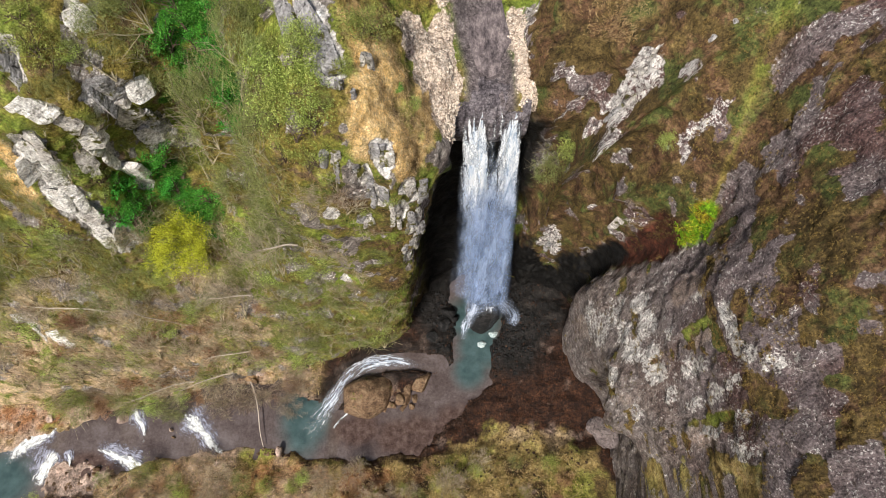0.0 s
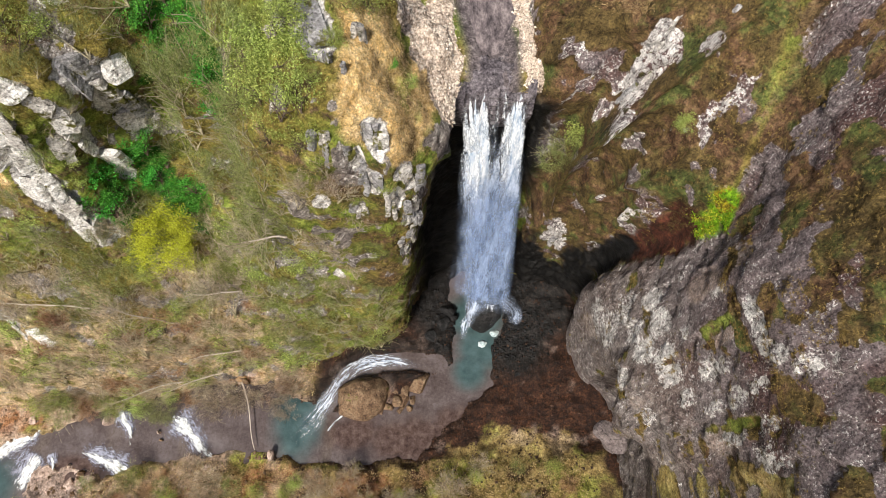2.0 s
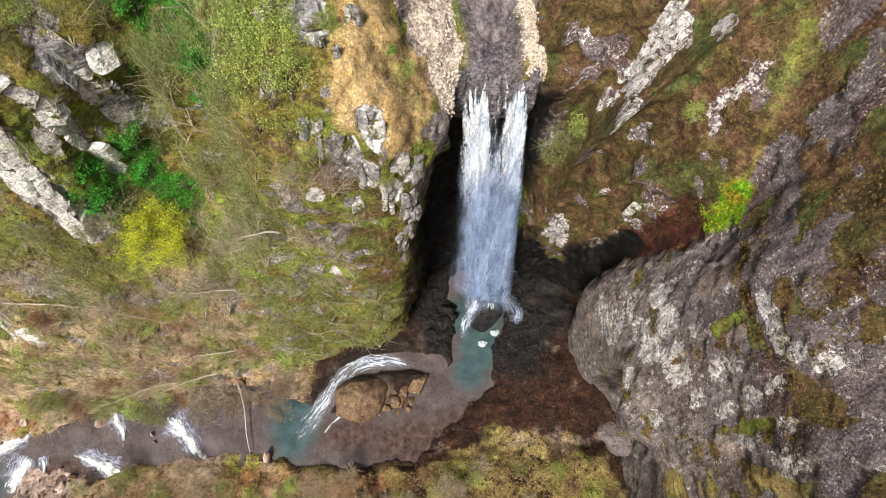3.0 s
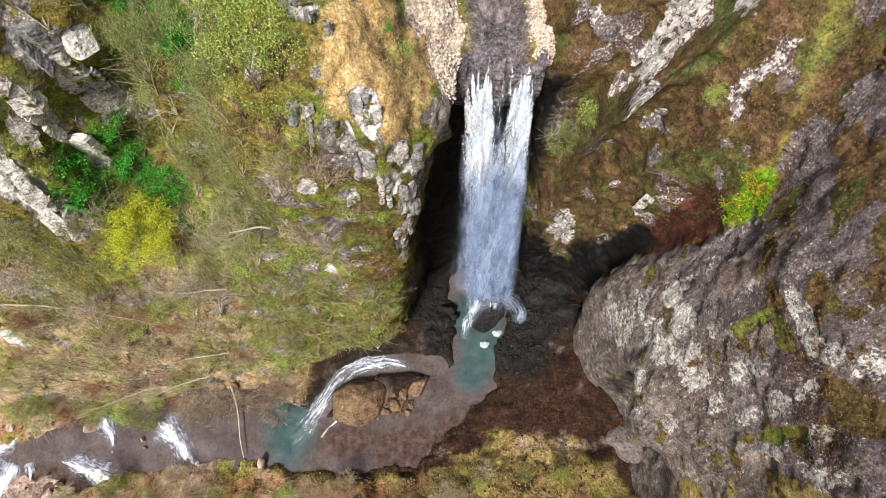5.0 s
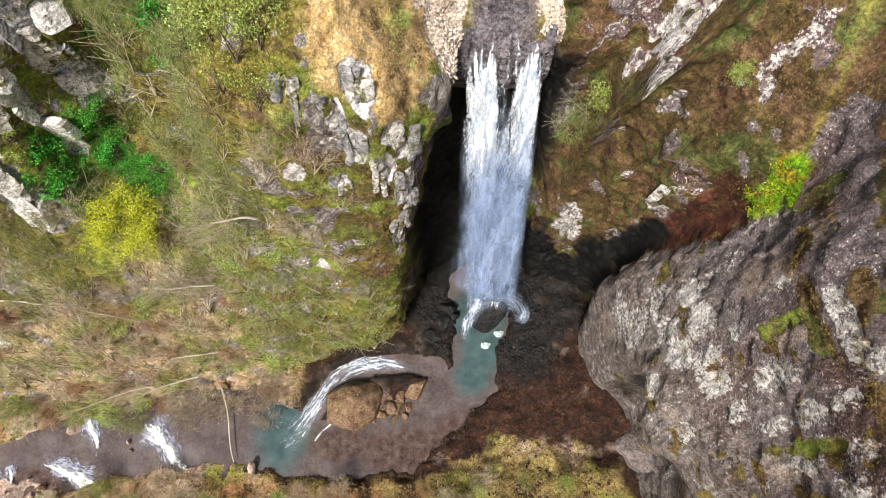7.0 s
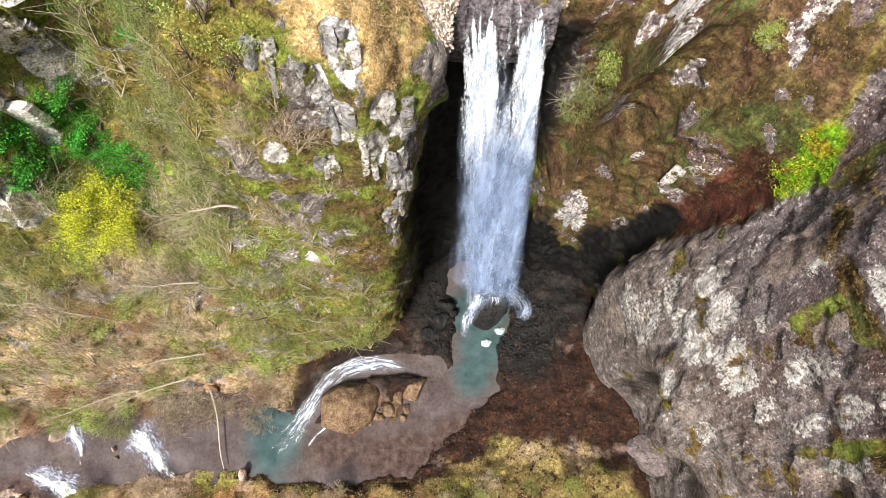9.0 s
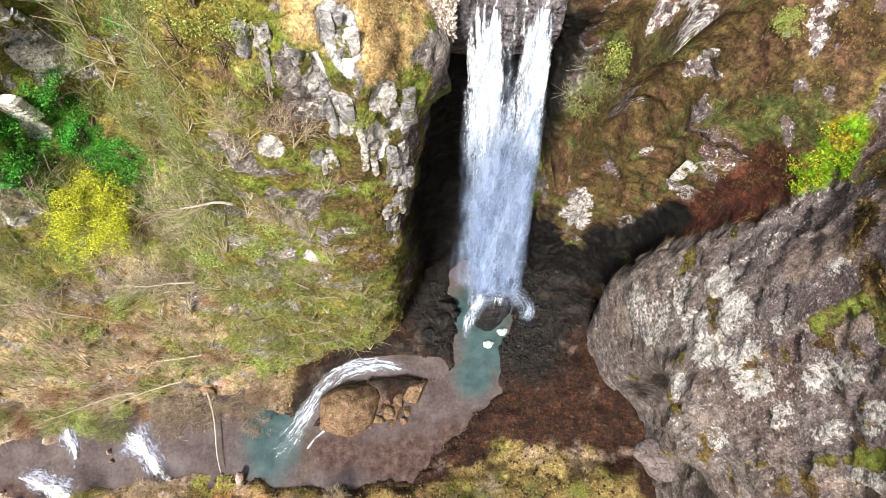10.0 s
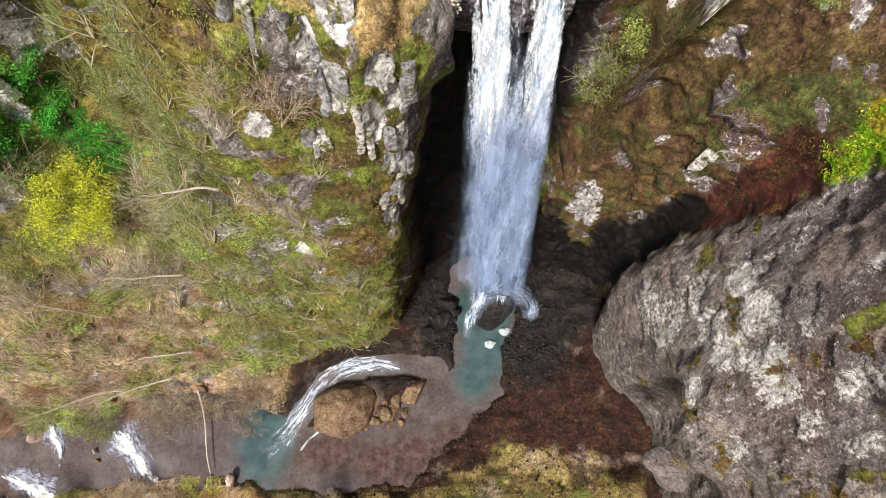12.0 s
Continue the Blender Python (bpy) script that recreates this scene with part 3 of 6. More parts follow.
blocky = 0.3 * (course - np.floor(course)) + 0.2 * (cross_cut - np.floor(cross_cut)) + 0.3 * (hash3(np.floor(course).astype(np.int64), np.floor(cross_cut).astype(np.int64), np.zeros(len(P), dtype=np.int64), 7) - 0.5)
lift += 0.55 * blocky * eastern
# beds that run aslant across the spur
slant = np.stack([(P[:, 0] * 0.86 - P[:, 2] * 0.51) / 1.0, (P[:, 0] * 0.51 + P[:, 2] * 0.86) / 6.5, P[:, 1] / 3.0], 1)
on_spur = step(np.repeat(tu[:, None], nv, 1).ravel(), 16.2, 16.9) * (1 - step(np.repeat(tu[:, None], nv, 1).ravel(), 18.6, 19.3))
beds = ridged(slant, 1.5, 3, 19)
lift += 0.45 * on_spur * beds
# craggy ribs on the bare faces
lift += (0.35 - 0.3 * eastern) * ridged(P * (1, 1, 0.3), 1.3, 4, 12) * step(fbm(P, 5.0, 3, 13), -0.15, 0.2)
for depth_in, wide_in, line in (
        (1.7, 0.35, [(8.2, 28.2, 45), (7.5, 26.5, 44.6), (6.9, 25.0, 43.6), (6.3, 24.2, 42.4), (5.9, 23.7, 41.2)]),
        (3.2, 0.55, [(10.9, 21.7, 40.1), (10.2, 21.7, 38.9), (9.4, 22.0, 37.2), (9.3, 23.3, 32.3), (8.9, 24.2, 28.7), (8.0, 24.5, 24.6)]),
        (1.1, 0.28, [(13.6, 21.3, 46.2), (12.3, 21.4, 43.7), (11.6, 21.5, 42.0), (10.9, 21.6, 40.1)]),
        (0.8, 0.25, [(16, 22.8, 46.4), (13.7, 22.3, 44.8), (12.8, 21.7, 43.3), (11.4, 21.4, 40.7), (10.5, 22.2, 37.2)]),
        (0.5, 0.25, [(12.4, 21.2, 45.8), (10.6, 22.4, 41.6), (9.2, 23.0, 38.0), (8.0, 23.8, 34.0)]), (0.5, 0.25, [(14.6, 18.6, 41), (13.2, 19.2, 37.4), (12.0, 20.2, 33.6), (11.2, 21.8, 29.0)]), (1.3, 0.4, [(-13.6, 24.2, 39.2), (-14.3, 24.3, 33.0), (-14.6, 23.0, 27)]),
        (1.1, 0.6, [(-11.7, 26.5, 42.9), (-11.3, 24.7, 42.2), (-13.4, 24.2, 37.4), (-14.5, 24.8, 32.5)])):
    lift -= depth_in * np.exp(-((along_face(P, N, line) + 0.12 * fbm(P, 0.7, 2, 14)) / wide_in) ** 2)
# the gully's own bed is worn smooth
lift *= 1 - 0.65 * np.exp(-((np.repeat(tu[:, None], nv, 1).ravel() - 18.9) / 0.45) ** 2)
# rock ribs that stand out of the turf: from, to, width, height
RIBS = [((-21.7, 27.3, 42.9), (-20.2, 26.4, 37.5), 0.95, 1.0, "white"), ((-21.9, 24.9, 39.1), (-21.3, 26.6, 31.0), 1.25, 0.7, "grey"), ((-26.6, 21.9, 37.2), (-27.6, 21.6, 31.5), 1.3, 1.0, "white"),
        ((-27.7, 21.5, 31.5), (-27.1, 21.2, 23.2), 1.6, 1.1, "white"), ((-25.2, 23.0, 40.0), (-23.4, 23.1, 37.2), 0.55, 0.7, "white"), ((-23.5, 23.3, 37.0), (-24.0, 24.9, 26.5), 0.6, 0.8, "white"),
        ((-25.4, 24.8, 42.7), (-24.9, 23.9, 41.0), 0.8, 0.7, "grey"), ((-25.2, 23.3, 34.0), (-25.2, 23.1, 32.4), 0.6, 0.6, "white"), ((-7.2, 24.6, 46.3), (-5.5, 20.6, 45.3), 0.95, 0.8, "grey"),
        ((-8.9, 25.6, 45.8), (-7.5, 21.9, 45.4), 0.6, 0.5, "grey"), ((-41.0, 17.9, 13.4), (-40.0, 17.3, 9.5), 0.8, 0.6, "white"), ((-38.6, 16.9, 11.0), (-37.6, 16.3, 8.4), 0.6, 0.5, "white"),
        ((17.2, 23.6, 47.8), (13.0, 22.9, 44.9), 0.4, 0.4, "small grey"), ((11.6, 22.7, 44.6), (11.0, 22.3, 41.8), 0.45, 0.4, "small"), ((11.2, 22.3, 42.2), (10.4, 22.2, 39.4), 0.5, 0.4, "small grey"),
        ((12.9, 19.6, 32.6), (12.4, 19.5, 30.6), 0.3, 0.3, "small"), ((10.6, 24.3, 19.5), (10.2, 24.6, 14.0), 0.5, 0.4, "small grey")]
BLOCKS = [(-3.3, 17.9, 42.0, 0.7, 0.6, 1.5), (-3.7, 17.4, 38.4, 0.6, 0.6, 1.9), (-2.6, 17.7, 36.0, 0.7, 0.7, 1.7), (-2.1, 17.7, 39.0, 0.6, 0.6, 0.9), (-6.9, 17.2, 36.6, 0.6, 0.6, 0.9), (-8.0, 18.0, 23.1, 0.5, 0.6, 0.9),
          (-1.8, 18.4, 33.0, 0.8, 0.8, 2.4), (-2.7, 19.3, 27.0, 0.8, 0.9, 2.6), (-4.3, 17.5, 40.6, 0.5, 0.6, 1.2), (-1.5, 18.3, 37.2, 0.6, 0.8, 1.2)]
ribbed = np.zeros(len(P))
jag = 0.35 * fbm(P, 1.2, 3, 15) + 0.25 * fbm(P, 0.4, 2, 16)
for a, b, w, h, _ in RIBS:
    d = to_path(P, [a, b])
    near_it = 1 - step(d / w + jag, 0.6, 1.15)
    ribbed = np.maximum(ribbed, near_it * (0.28 if a[0] > 0 else 1.0))
    lift += 0.5 * h * near_it * (0.7 + 0.6 * ridged(P, 0.9, 3, 17))
for bx, by, bz, rx, ry, rz in BLOCKS:
    d = np.sqrt(((P[:, 0] - bx) / rx) ** 2 + ((P[:, 1] - by) / (ry * 1.6)) ** 2 + ((P[:, 2] - bz) / rz) ** 2)
    near_it = 1 - step(d + jag, 0.7, 1.1)
    ribbed = np.maximum(ribbed, near_it)
    lift += 0.2 * near_it
P += N * (lift * calm * (1 - 0.97 * bed))[:, None]
cliffs = new("cliff", mesh_from("cliff", P, grid_faces(nu, nv, True)))
tagged(cliffs, "steep gorge cliffs of mossy turf, brown earth and pale lichened rock", "cliff", kind="structure")
cliffs.data.materials.append(CLIFF)

# what grows or lies where on the cliffs
PALE = [(13.5, 13.8, 29.8, 0.9, 1.0, 1.6), (13.6, 12.2, 30.5, 0.9, 1.2, 1.6), (12.9, 14.3, 25.7, 1, 1.3, 2.2), (12.9, 12.6, 27.1, 1, 1.3, 2), (13.4, 11, 27.8, 0.9, 1.1, 1.8), (12.5, 13.9, 22.8, 1, 1.6, 2.4), (12.4, 15.5, 20, 1, 1.6, 2.6),
        (13.6, 10.3, 30.4, 0.8, 1.0, 1.5), (14.2, 8.9, 29.9, 0.8, 0.8, 1.4), (14.5, 8.2, 34.2, 0.8, 0.7, 2.2), (14.2, 7.2, 31.1, 0.7, 0.7, 1.5), (14.6, 9.6, 40.1, 0.6, 1.0, 0.6), (14.7, 8.4, 40.2, 0.6, 1.0, 0.7), (14.6, 7.3, 41, 0.7, 0.6, 1.2),
        (14.8, 6.6, 38.4, 0.7, 0.5, 1.5), (14.9, 6.4, 36, 0.7, 0.6, 1.4), (14.9, 4.6, 38.6, 0.7, 0.6, 1.6), (14.9, 6.6, 42.4, 0.7, 0.6, 1.5), (14.7, 6.3, 33.4, 0.7, 0.5, 1.4), (14.8, 4.5, 34.6, 0.7, 0.6, 2), (14.3, 3.4, 37.7, 0.9, 0.9, 2.4),
        (14.3, 3.9, 31.9, 0.9, 0.8, 2.4), (13.9, 6.0, 28.9, 0.8, 0.5, 1.6), (13.4, 6.9, 26.7, 0.7, 0.6, 1.5), (12.6, 9.8, 24.6, 0.8, 1.0, 1.4), (14.1, 10.6, 33.0, 0.6, 0.5, 1.0), (14.2, 11.6, 37.0, 0.5, 0.4, 1.6),
        (10.1, 24.2, 17, 1.4, 1, 4), (11, 22.4, 42.5, 1, 1, 2.5), (10.5, 22, 40.7, 1.1, 1, 1.5), (12.7, 19.5, 31.6, 0.5, 0.5, 1.0), (11.0, 21.3, 29.9, 0.5, 0.5, 0.9), (12.9, 21.5, 44.6, 0.6, 0.6, 0.8)]
SANDY = [(14.4, 12.7, 36.0, 1, 0.9, 2.2), (14.6, 12.8, 39.0, 1, 0.7, 2.0), (14.7, 9.4, 36.6, 0.8, 0.5, 1.4), (14.6, 4.4, 33.0, 1, 0.8, 3), (13.2, 8.0, 25.6, 0.8, 0.5, 1.2), (12.6, 16.2, 16.0, 1, 1.2, 2.4)]
BANDS = [[(13.4, 5.6, 26.4), (14.3, 5.4, 30.0), (15.0, 5.2, 34.0), (15.3, 5.1, 38.0)], [(14.0, 2.6, 28.0), (14.6, 2.4, 36.0)], [(14.4, 10.0, 35.0), (14.5, 10.1, 37.6)]]
OCHRE = [[(15.2, 18.8, 41.5), (16.2, 18.4, 44.3), (17.3, 18.3, 46.6), (18.6, 19.3, 49)], [(13.8, 23.0, 45.6), (15.3, 22.4, 46.5), (17.2, 22.2, 47.3), (19, 22, 49)], [(15.2, 14.6, 43.2), (16.6, 14.6, 46.4)], [(15.8, 10.6, 44.5), (17.4, 10.8, 48)], [(15.6, 7.6, 43.8), (17, 7.2, 47)]]
DARK_BEDS = [[(15.0, 20.6, 43.2), (16.2, 21.2, 45.1), (18.2, 20.8, 48.4)], [(16.6, 16.6, 45.6), (17.4, 16.1, 47.6), (18.2, 17.2, 49.4)], [(14.9, 17.2, 41.4), (15.4, 16.2, 43.4)]]
GOLD = [(-1.2, 21.6, 40.6, 1.2, 2.4, 2), (-2.8, 21, 43.8, 2.2, 4, 3), (-3.6, 18.7, 43.5, 1.6, 2, 2.5), (-2, 19, 41, 1.3, 2.2, 2.5), (-4, 23.5, 45.5, 1.5, 3, 2), (-28.6, 21.9, 35, 1.2, 1.4, 2.4), (-30.6, 22.2, 31.6, 1.4, 1.4, 2), (9.5, 25, 45.5, 2.5, 2, 2)]
SCREE = [(0.0, 24.9, 40.3, 1.3, 2.4, 1.7), (-0.2, 27.5, 41, 0.9, 2.5, 1.5), (0.2, 22.6, 39.4, 1.0, 1.6, 2), (-1.6, 26.5, 42, 1.3, 2, 1.5),
         (4.9, 25.8, 39.9, 0.6, 2.2, 1.2), (5.4, 24, 39.2, 0.6, 1, 1.6), (4.6, 28.5, 40.1, 0.7, 2.5, 1), (0, 31, 42, 1, 3, 2), (-1.0, 24.4, 41.6, 0.8, 1.6, 1.6), (-1.9, 25.6, 42.8, 0.8, 1.6, 1.6)]
IVIED = [(-12.9, 23.8, 39.5, 1.0, 1.4, 3.4), (-15.9, 29.2, 40.7, 1.6, 2, 2.5), (-15, 28, 38.5, 1.6, 1.6, 2.6), (-17, 28.4, 40.6, 1.2, 1.6, 1.6), (-17, 27.6, 36.8, 1.4, 1.4, 1.5), (-16, 25.6, 32.8, 1.2, 1.4, 2.2), (-19.2, 27.2, 35.4, 0.9, 1.2, 1.0), (-18.2, 27.2, 34.6, 0.8, 1.2, 0.9),
         (-22.5, 25.6, 28.0, 1.1, 1.4, 1.8), (-22.5, 25.6, 25.4, 1.3, 1.6, 2.0), (-21.7, 24.7, 22.8, 1.3, 1.6, 1.8), (-20.6, 23.9, 20.8, 1.0, 1.4, 1.4), (-19.8, 24.2, 23.0, 1.0, 1.4, 1.4),
         (-25.0, 23.7, 28.6, 0.8, 1.2, 1.3), (-25.1, 23.2, 26.4, 1.0, 1.3, 1.5), (-25.0, 22.8, 24.4, 1.2, 1.4, 1.6), (-25.6, 24.0, 31.0, 0.7, 1.0, 0.8)]
LIMED = [(15.2, 16.3, 38.7, 0.8, 0.8, 0.8), (15.2, 15.8, 37.7, 0.9, 0.9, 0.8), (14.9, 15.9, 36.5, 0.8, 0.8, 0.7), (14.7, 15.9, 35.5, 0.6, 0.6, 0.6)]
RUSTY = [(14.6, 16.9, 34.8, 1.3, 1.4, 1.8), (14.6, 17.6, 32.2, 1.8, 1.6, 2.4), (14.7, 18.4, 29, 1.8, 1.7, 2.6), (14.8, 19, 26, 1.6, 1.6, 2.4)]
# soaked rock of the gully, with the gully's shade put into its colour
SOAKED_SHADE = [(14.9, 21, 20, 2.8, 2.8, 5), (14.9, 20, 24, 2, 2.2, 4), (13.6, 22.8, 12, 3.2, 2.8, 7), (12.5, 25, 4, 4, 3, 7), (16.5, 21, 6, 2.5, 2.5, 7), (9, 26, 8, 2.5, 2, 8)]
U, V = np.repeat(tu[:, None], nv, 1).ravel(), np.repeat(tv[None], nu, 0).ravel()
east = step(U, 19.0, 19.8) * step(25.5 - U, 0, 0.5)
spur = step(U, 15.4, 15.9) * (1 - step(U, 18.8, 19.4))
nose = step(U, 8.3, 9.5) * (1 - step(U, 12.3, 12.8)) * step(41.5 - P[:, 2], 0, 3)
patch = fbm(P, 2.4, 4, 21) + 0.25 * ridged(P * (1, 1, 0.4), 1.2, 3, 22)
stony = step(patch, 0.32, 0.44)
stony = np.maximum(stony, nose * step(patch + 0.16 * (P[:, 0] + 2.9), 0.28, 0.44))
stony = np.maximum(stony, spur * np.maximum(step(patch, 0.42, 0.54), step(beds + 0.6 * patch, 0.88, 0.98)))
clumped = fbm(P, 1.6, 3, 97) + 0.014 * (P[:, 2] - 40) + 0.1 * step(P[:, 2], 37, 42)
ragged_by = 0.5 * fbm(P, 0.9, 3, 98)
for line in OCHRE:
    clumped += 0.3 * (1 - step(to_path(P, line) + ragged_by, 0.5, 1.2))
for line in DARK_BEDS:
    clumped -= 0.4 * (1 - step(to_path(P, line) + ragged_by, 0.4, 0.9))
grassy_band = np.zeros(len(P))
for line in BANDS:
    grassy_band = np.maximum(grassy_band, 1 - step(to_path(P, line) + 0.5 * ragged_by, 0.2, 0.5))
tussocky = step(clumped, 0.1, 0.22)
stony = np.maximum(stony, east * (1 - tussocky))
bedded = (1 - step(d_bed, 1.2, 2.0)) * step(P[:, 2], 37.6, 38.6)
scree = spots(P, SCREE, 0.4)
# recess behind the fall: wetness and shade share one dark mask
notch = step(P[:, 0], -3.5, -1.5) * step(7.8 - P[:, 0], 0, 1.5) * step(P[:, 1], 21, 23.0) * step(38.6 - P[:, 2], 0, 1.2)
wet_shade = np.maximum(notch, spots(P, SOAKED_SHADE, 0.35))
pale = spots(P, PALE, 0.5)
goldy = spots(P, GOLD, 0.4)
mossy_brow = step(fbm(P, 1.7, 4, 47), 0.05, 0.3)
ledge = spots(P, [(13.2, 2.4, 18, 3, 2.4, 8), (13.8, 2.2, 27, 2.5, 2.2, 6), (14.4, 2.0, 34, 2, 1.8, 5)], 0.6) * step(fbm(P, 1.5, 3, 48), -0.3, 0.1)
stony *= 1 - 0.9 * np.maximum(np.maximum(goldy, scree), np.maximum(ledge, grassy_band))
stony = np.clip(np.maximum(np.maximum(stony, pale * 0.9 * (1 - grassy_band)), 1.4 * ribbed) - bedded, 0, 1)
for nm, values in (("rock", stony), ("white", ribbed), ("lichen", np.clip(0.3 * spur * step(beds, 0.3, 0.6) + 0.25 + 0.5 * fbm(P, 5, 3, 40) - 0.3 * east + 0.9 * pale, 0, 1)), ("gold", np.maximum(goldy * (1 - 0.8 * mossy_brow), 0.5 * ledge)), ("scree", scree),
                   ("ivy", spots(P, IVIED, 0.5)), ("lime", spots(P, LIMED, 0.3)), ("rust", spots(P, RUSTY, 0.4)), ("sand", spots(P, SANDY, 0.5)), ("wet_shade", wet_shade), ("bed", bedded), ("east", (1 - 0.8 * ledge) * np.maximum(east * (0.45 + 0.55 * step(P[:, 2], 26, 38)), np.maximum(0.95 * spur, 0.6 * nose * step(fbm(P, 2.0, 3, 49), -0.25, 0.15))) * (1 - 0.85 * grassy_band)),
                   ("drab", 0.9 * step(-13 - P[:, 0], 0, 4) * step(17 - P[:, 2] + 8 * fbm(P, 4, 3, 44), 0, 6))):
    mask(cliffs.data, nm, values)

mesh_n = -normals_of(P, nu, nv, True)

# ---------------------------------------------------------------- gorge floor
STREAM = [(4, 25), (4, 20), (3.5, 16), (0.5, 13), (-4, 9.5), (-10, 8.5), (-15, 9.5), (-20, 11), (-26, 10.8), (-32, 9.5), (-38, 8), (-45, 5.5), (-53, 2), (-75, -4), (-110, -14)]
CHUTE = [(-0.5, 16.6), (-4.2, 16.9), (-8.2, 16.4), (-10.7, 14.8), (-12.7, 12.2), (-15, 9.5)]


def level(x):
    """Height of the stream's surface, by its way west."""
    return -1.4 * step(-x, 10.5, 14) - 0.7 * step(-x, 27, 29) - 0.8 * step(-x, 34, 38) - 0.9 * step(-x, 42, 47) - 1.2 * step(-x, 50, 80)


gx, gy = np.meshgrid(np.concatenate([np.arange(-110, -54, 2.0), np.arange(-54, 19, 0.25), [20, 24]]), np.concatenate([np.arange(-52, -4, 2.0), np.arange(-4, 30, 0.25), [31, 34]]), indexing="ij")
keep = gx.shape
G = np.stack([gx.ravel(), gy.ravel(), np.zeros(gx.size)], 1)
x, y = G[:, 0], G[:, 1]
d1, along = to_line(x, y, STREAM)
d2, _ = to_line(x, y, CHUTE)
half = np.interp(along * (len(STREAM) - 1), [0, 1, 2, 3, 4, 5, 6, 7, 8, 9, 10, 11, 12, 14], [3.2, 2.6, 2.2, 2.6, 2.8, 2.2, 2.6, 3.2, 3.4, 3.0, 3.2, 3.2, 4, 5])
wob = fbm(G, 3.0, 4, 51)
depth1 = step(half + 0.9 * wob + 0.6 * fbm(G, 1.1, 3, 53) - d1, -1.0, 0.8)
depth2 = step(1.15 + 0.5 * wob - d2, -0.3, 0.5)
shelf = spots(G, [(-41, 4.4, 0, 4.2, 2.2, 6)], 0.5)
wet_way = np.maximum(depth1, depth2) * (1 - shelf)
bank = 0.7 - 0.4 * step(-x, 8, 12) + 0.5 * wob + 1.6 * step(x, 4, 15) + 0.26 * np.maximum(6.5 - y, 0) * step(-x, -12, 6) + 0.3 * np.maximum(6.0 - y, 0) * step(x, -6, 4)
bank += 0.9 * step(8.6 - y + 1.2 * wob, 0, 1.6) * step(x, 3, 5) + 0.7 * step(7.2 - y + 1.5 * wob, 0, 1.4) * step(x, -3, 1)
bank = np.minimum(bank, 16 + 2 * wob) * (1 - 0.75 * shelf) + 0.35 * ridged(G, 1.6, 3, 52) + 0.4 * shelf * np.floor(3 * fbm(G, 1.6, 3, 54)) / 2
G[:, 2] = level(x) + bank * (1 - wet_way) - 0.9 * wet_way
gX, gY = G[:, 0].copy(), G[:, 1].copy()
floor = new("ground", mesh_from("ground", G, grid_faces(*keep)))
tagged(floor, "brown soil and wet stone floor of the gorge with grassy banks", "ground", kind="structure")
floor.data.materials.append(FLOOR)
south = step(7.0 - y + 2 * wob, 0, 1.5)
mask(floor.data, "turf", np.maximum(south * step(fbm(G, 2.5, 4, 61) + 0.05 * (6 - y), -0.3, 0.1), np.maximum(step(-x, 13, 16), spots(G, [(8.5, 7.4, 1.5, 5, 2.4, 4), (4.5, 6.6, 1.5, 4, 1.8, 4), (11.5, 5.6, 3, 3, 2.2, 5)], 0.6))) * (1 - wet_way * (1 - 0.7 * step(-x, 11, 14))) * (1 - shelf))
mask(floor.data, "rock", np.maximum(0.3 * step(fbm(G, 2.0, 4, 60), 0.25, 0.4) * (1 - south), shelf))
# wet ground by chute and pool, blackened as if the chasm shaded it
mask(floor.data, "wet_shade", np.maximum(0.7 * (1 - step(d2 + 0.8 * wob, 1.7, 3.0)), step(25 - np.hypot(x - 5, y - 25) * 2.2 + 4 * wob, 0, 6)))
mask(floor.data, "drab", step(-x, 11, 16) * step(fbm(G, 3.5, 3, 63), -0.35, 0.1))
mask(floor.data, "gold", spots(G, [(-48.5, 11, -3, 4, 2, 5), (-37, 15, 0, 4, 1.5, 5), (-25, 15.5, 0, 5, 1.2, 4), (-17, 4, 1, 5, 2.0, 5), (-9, 3.5, 1, 4, 1.6, 5), (-27, 3.5, 1, 5, 1.6, 5)], 0.6))

# ---------------------------------------------------------------- water
wx, wy = np.meshgrid(np.concatenate([np.arange(-100, -54, 2.0), np.arange(-54, 12, 0.33)]), np.concatenate([np.arange(-20, 0, 1.0), np.arange(0, 28, 0.33)]), indexing="ij")
W = np.stack([wx.ravel(), wy.ravel(), level(wx.ravel())], 1)
W[:, 2] += 0.03 * fbm(W, 0.8, 3, 70)
river = new("river", mesh_from("river", W, grid_faces(*wx.shape)))
tagged(river, "shallow brown stream with teal pools and white rapids", "river", kind="structure")
river.data.materials.append(WATER)


def pools(p, rows, soft=0.6):
    out = np.zeros(len(p))
    for cx, cy, rx, ry in rows:
        d = np.hypot((p[:, 0] - cx) / rx, (p[:, 1] - cy) / ry) + 0.12 * fbm(p, 1.5, 3, 72)
        out = np.maximum(out, 1 - step(d, 1 - soft, 1.1))
    return out


deep = pools(W, [(4.2, 18.6, 3.2, 3.4), (3.6, 22, 4.5, 3.5), (3.0, 15.8, 2.4, 2.6), (-15.8, 10.6, 3.4, 5.5), (-15.5, 13.5, 2.5, 3), (-50.5, 4.0, 5.5, 4.2)])
mask(river.data, "shelf", pools(W, [(-3.0, 8.4, 6.5, 2.8), (-9.5, 9.0, 3.5, 2.2), (1.5, 9.8, 3.0, 2.8), (-40, 5.5, 5, 2.0)], 0.5))
mask(river.data, "deep", deep)
foam = np.zeros(len(W))
mask(river.data, "foam", foam)

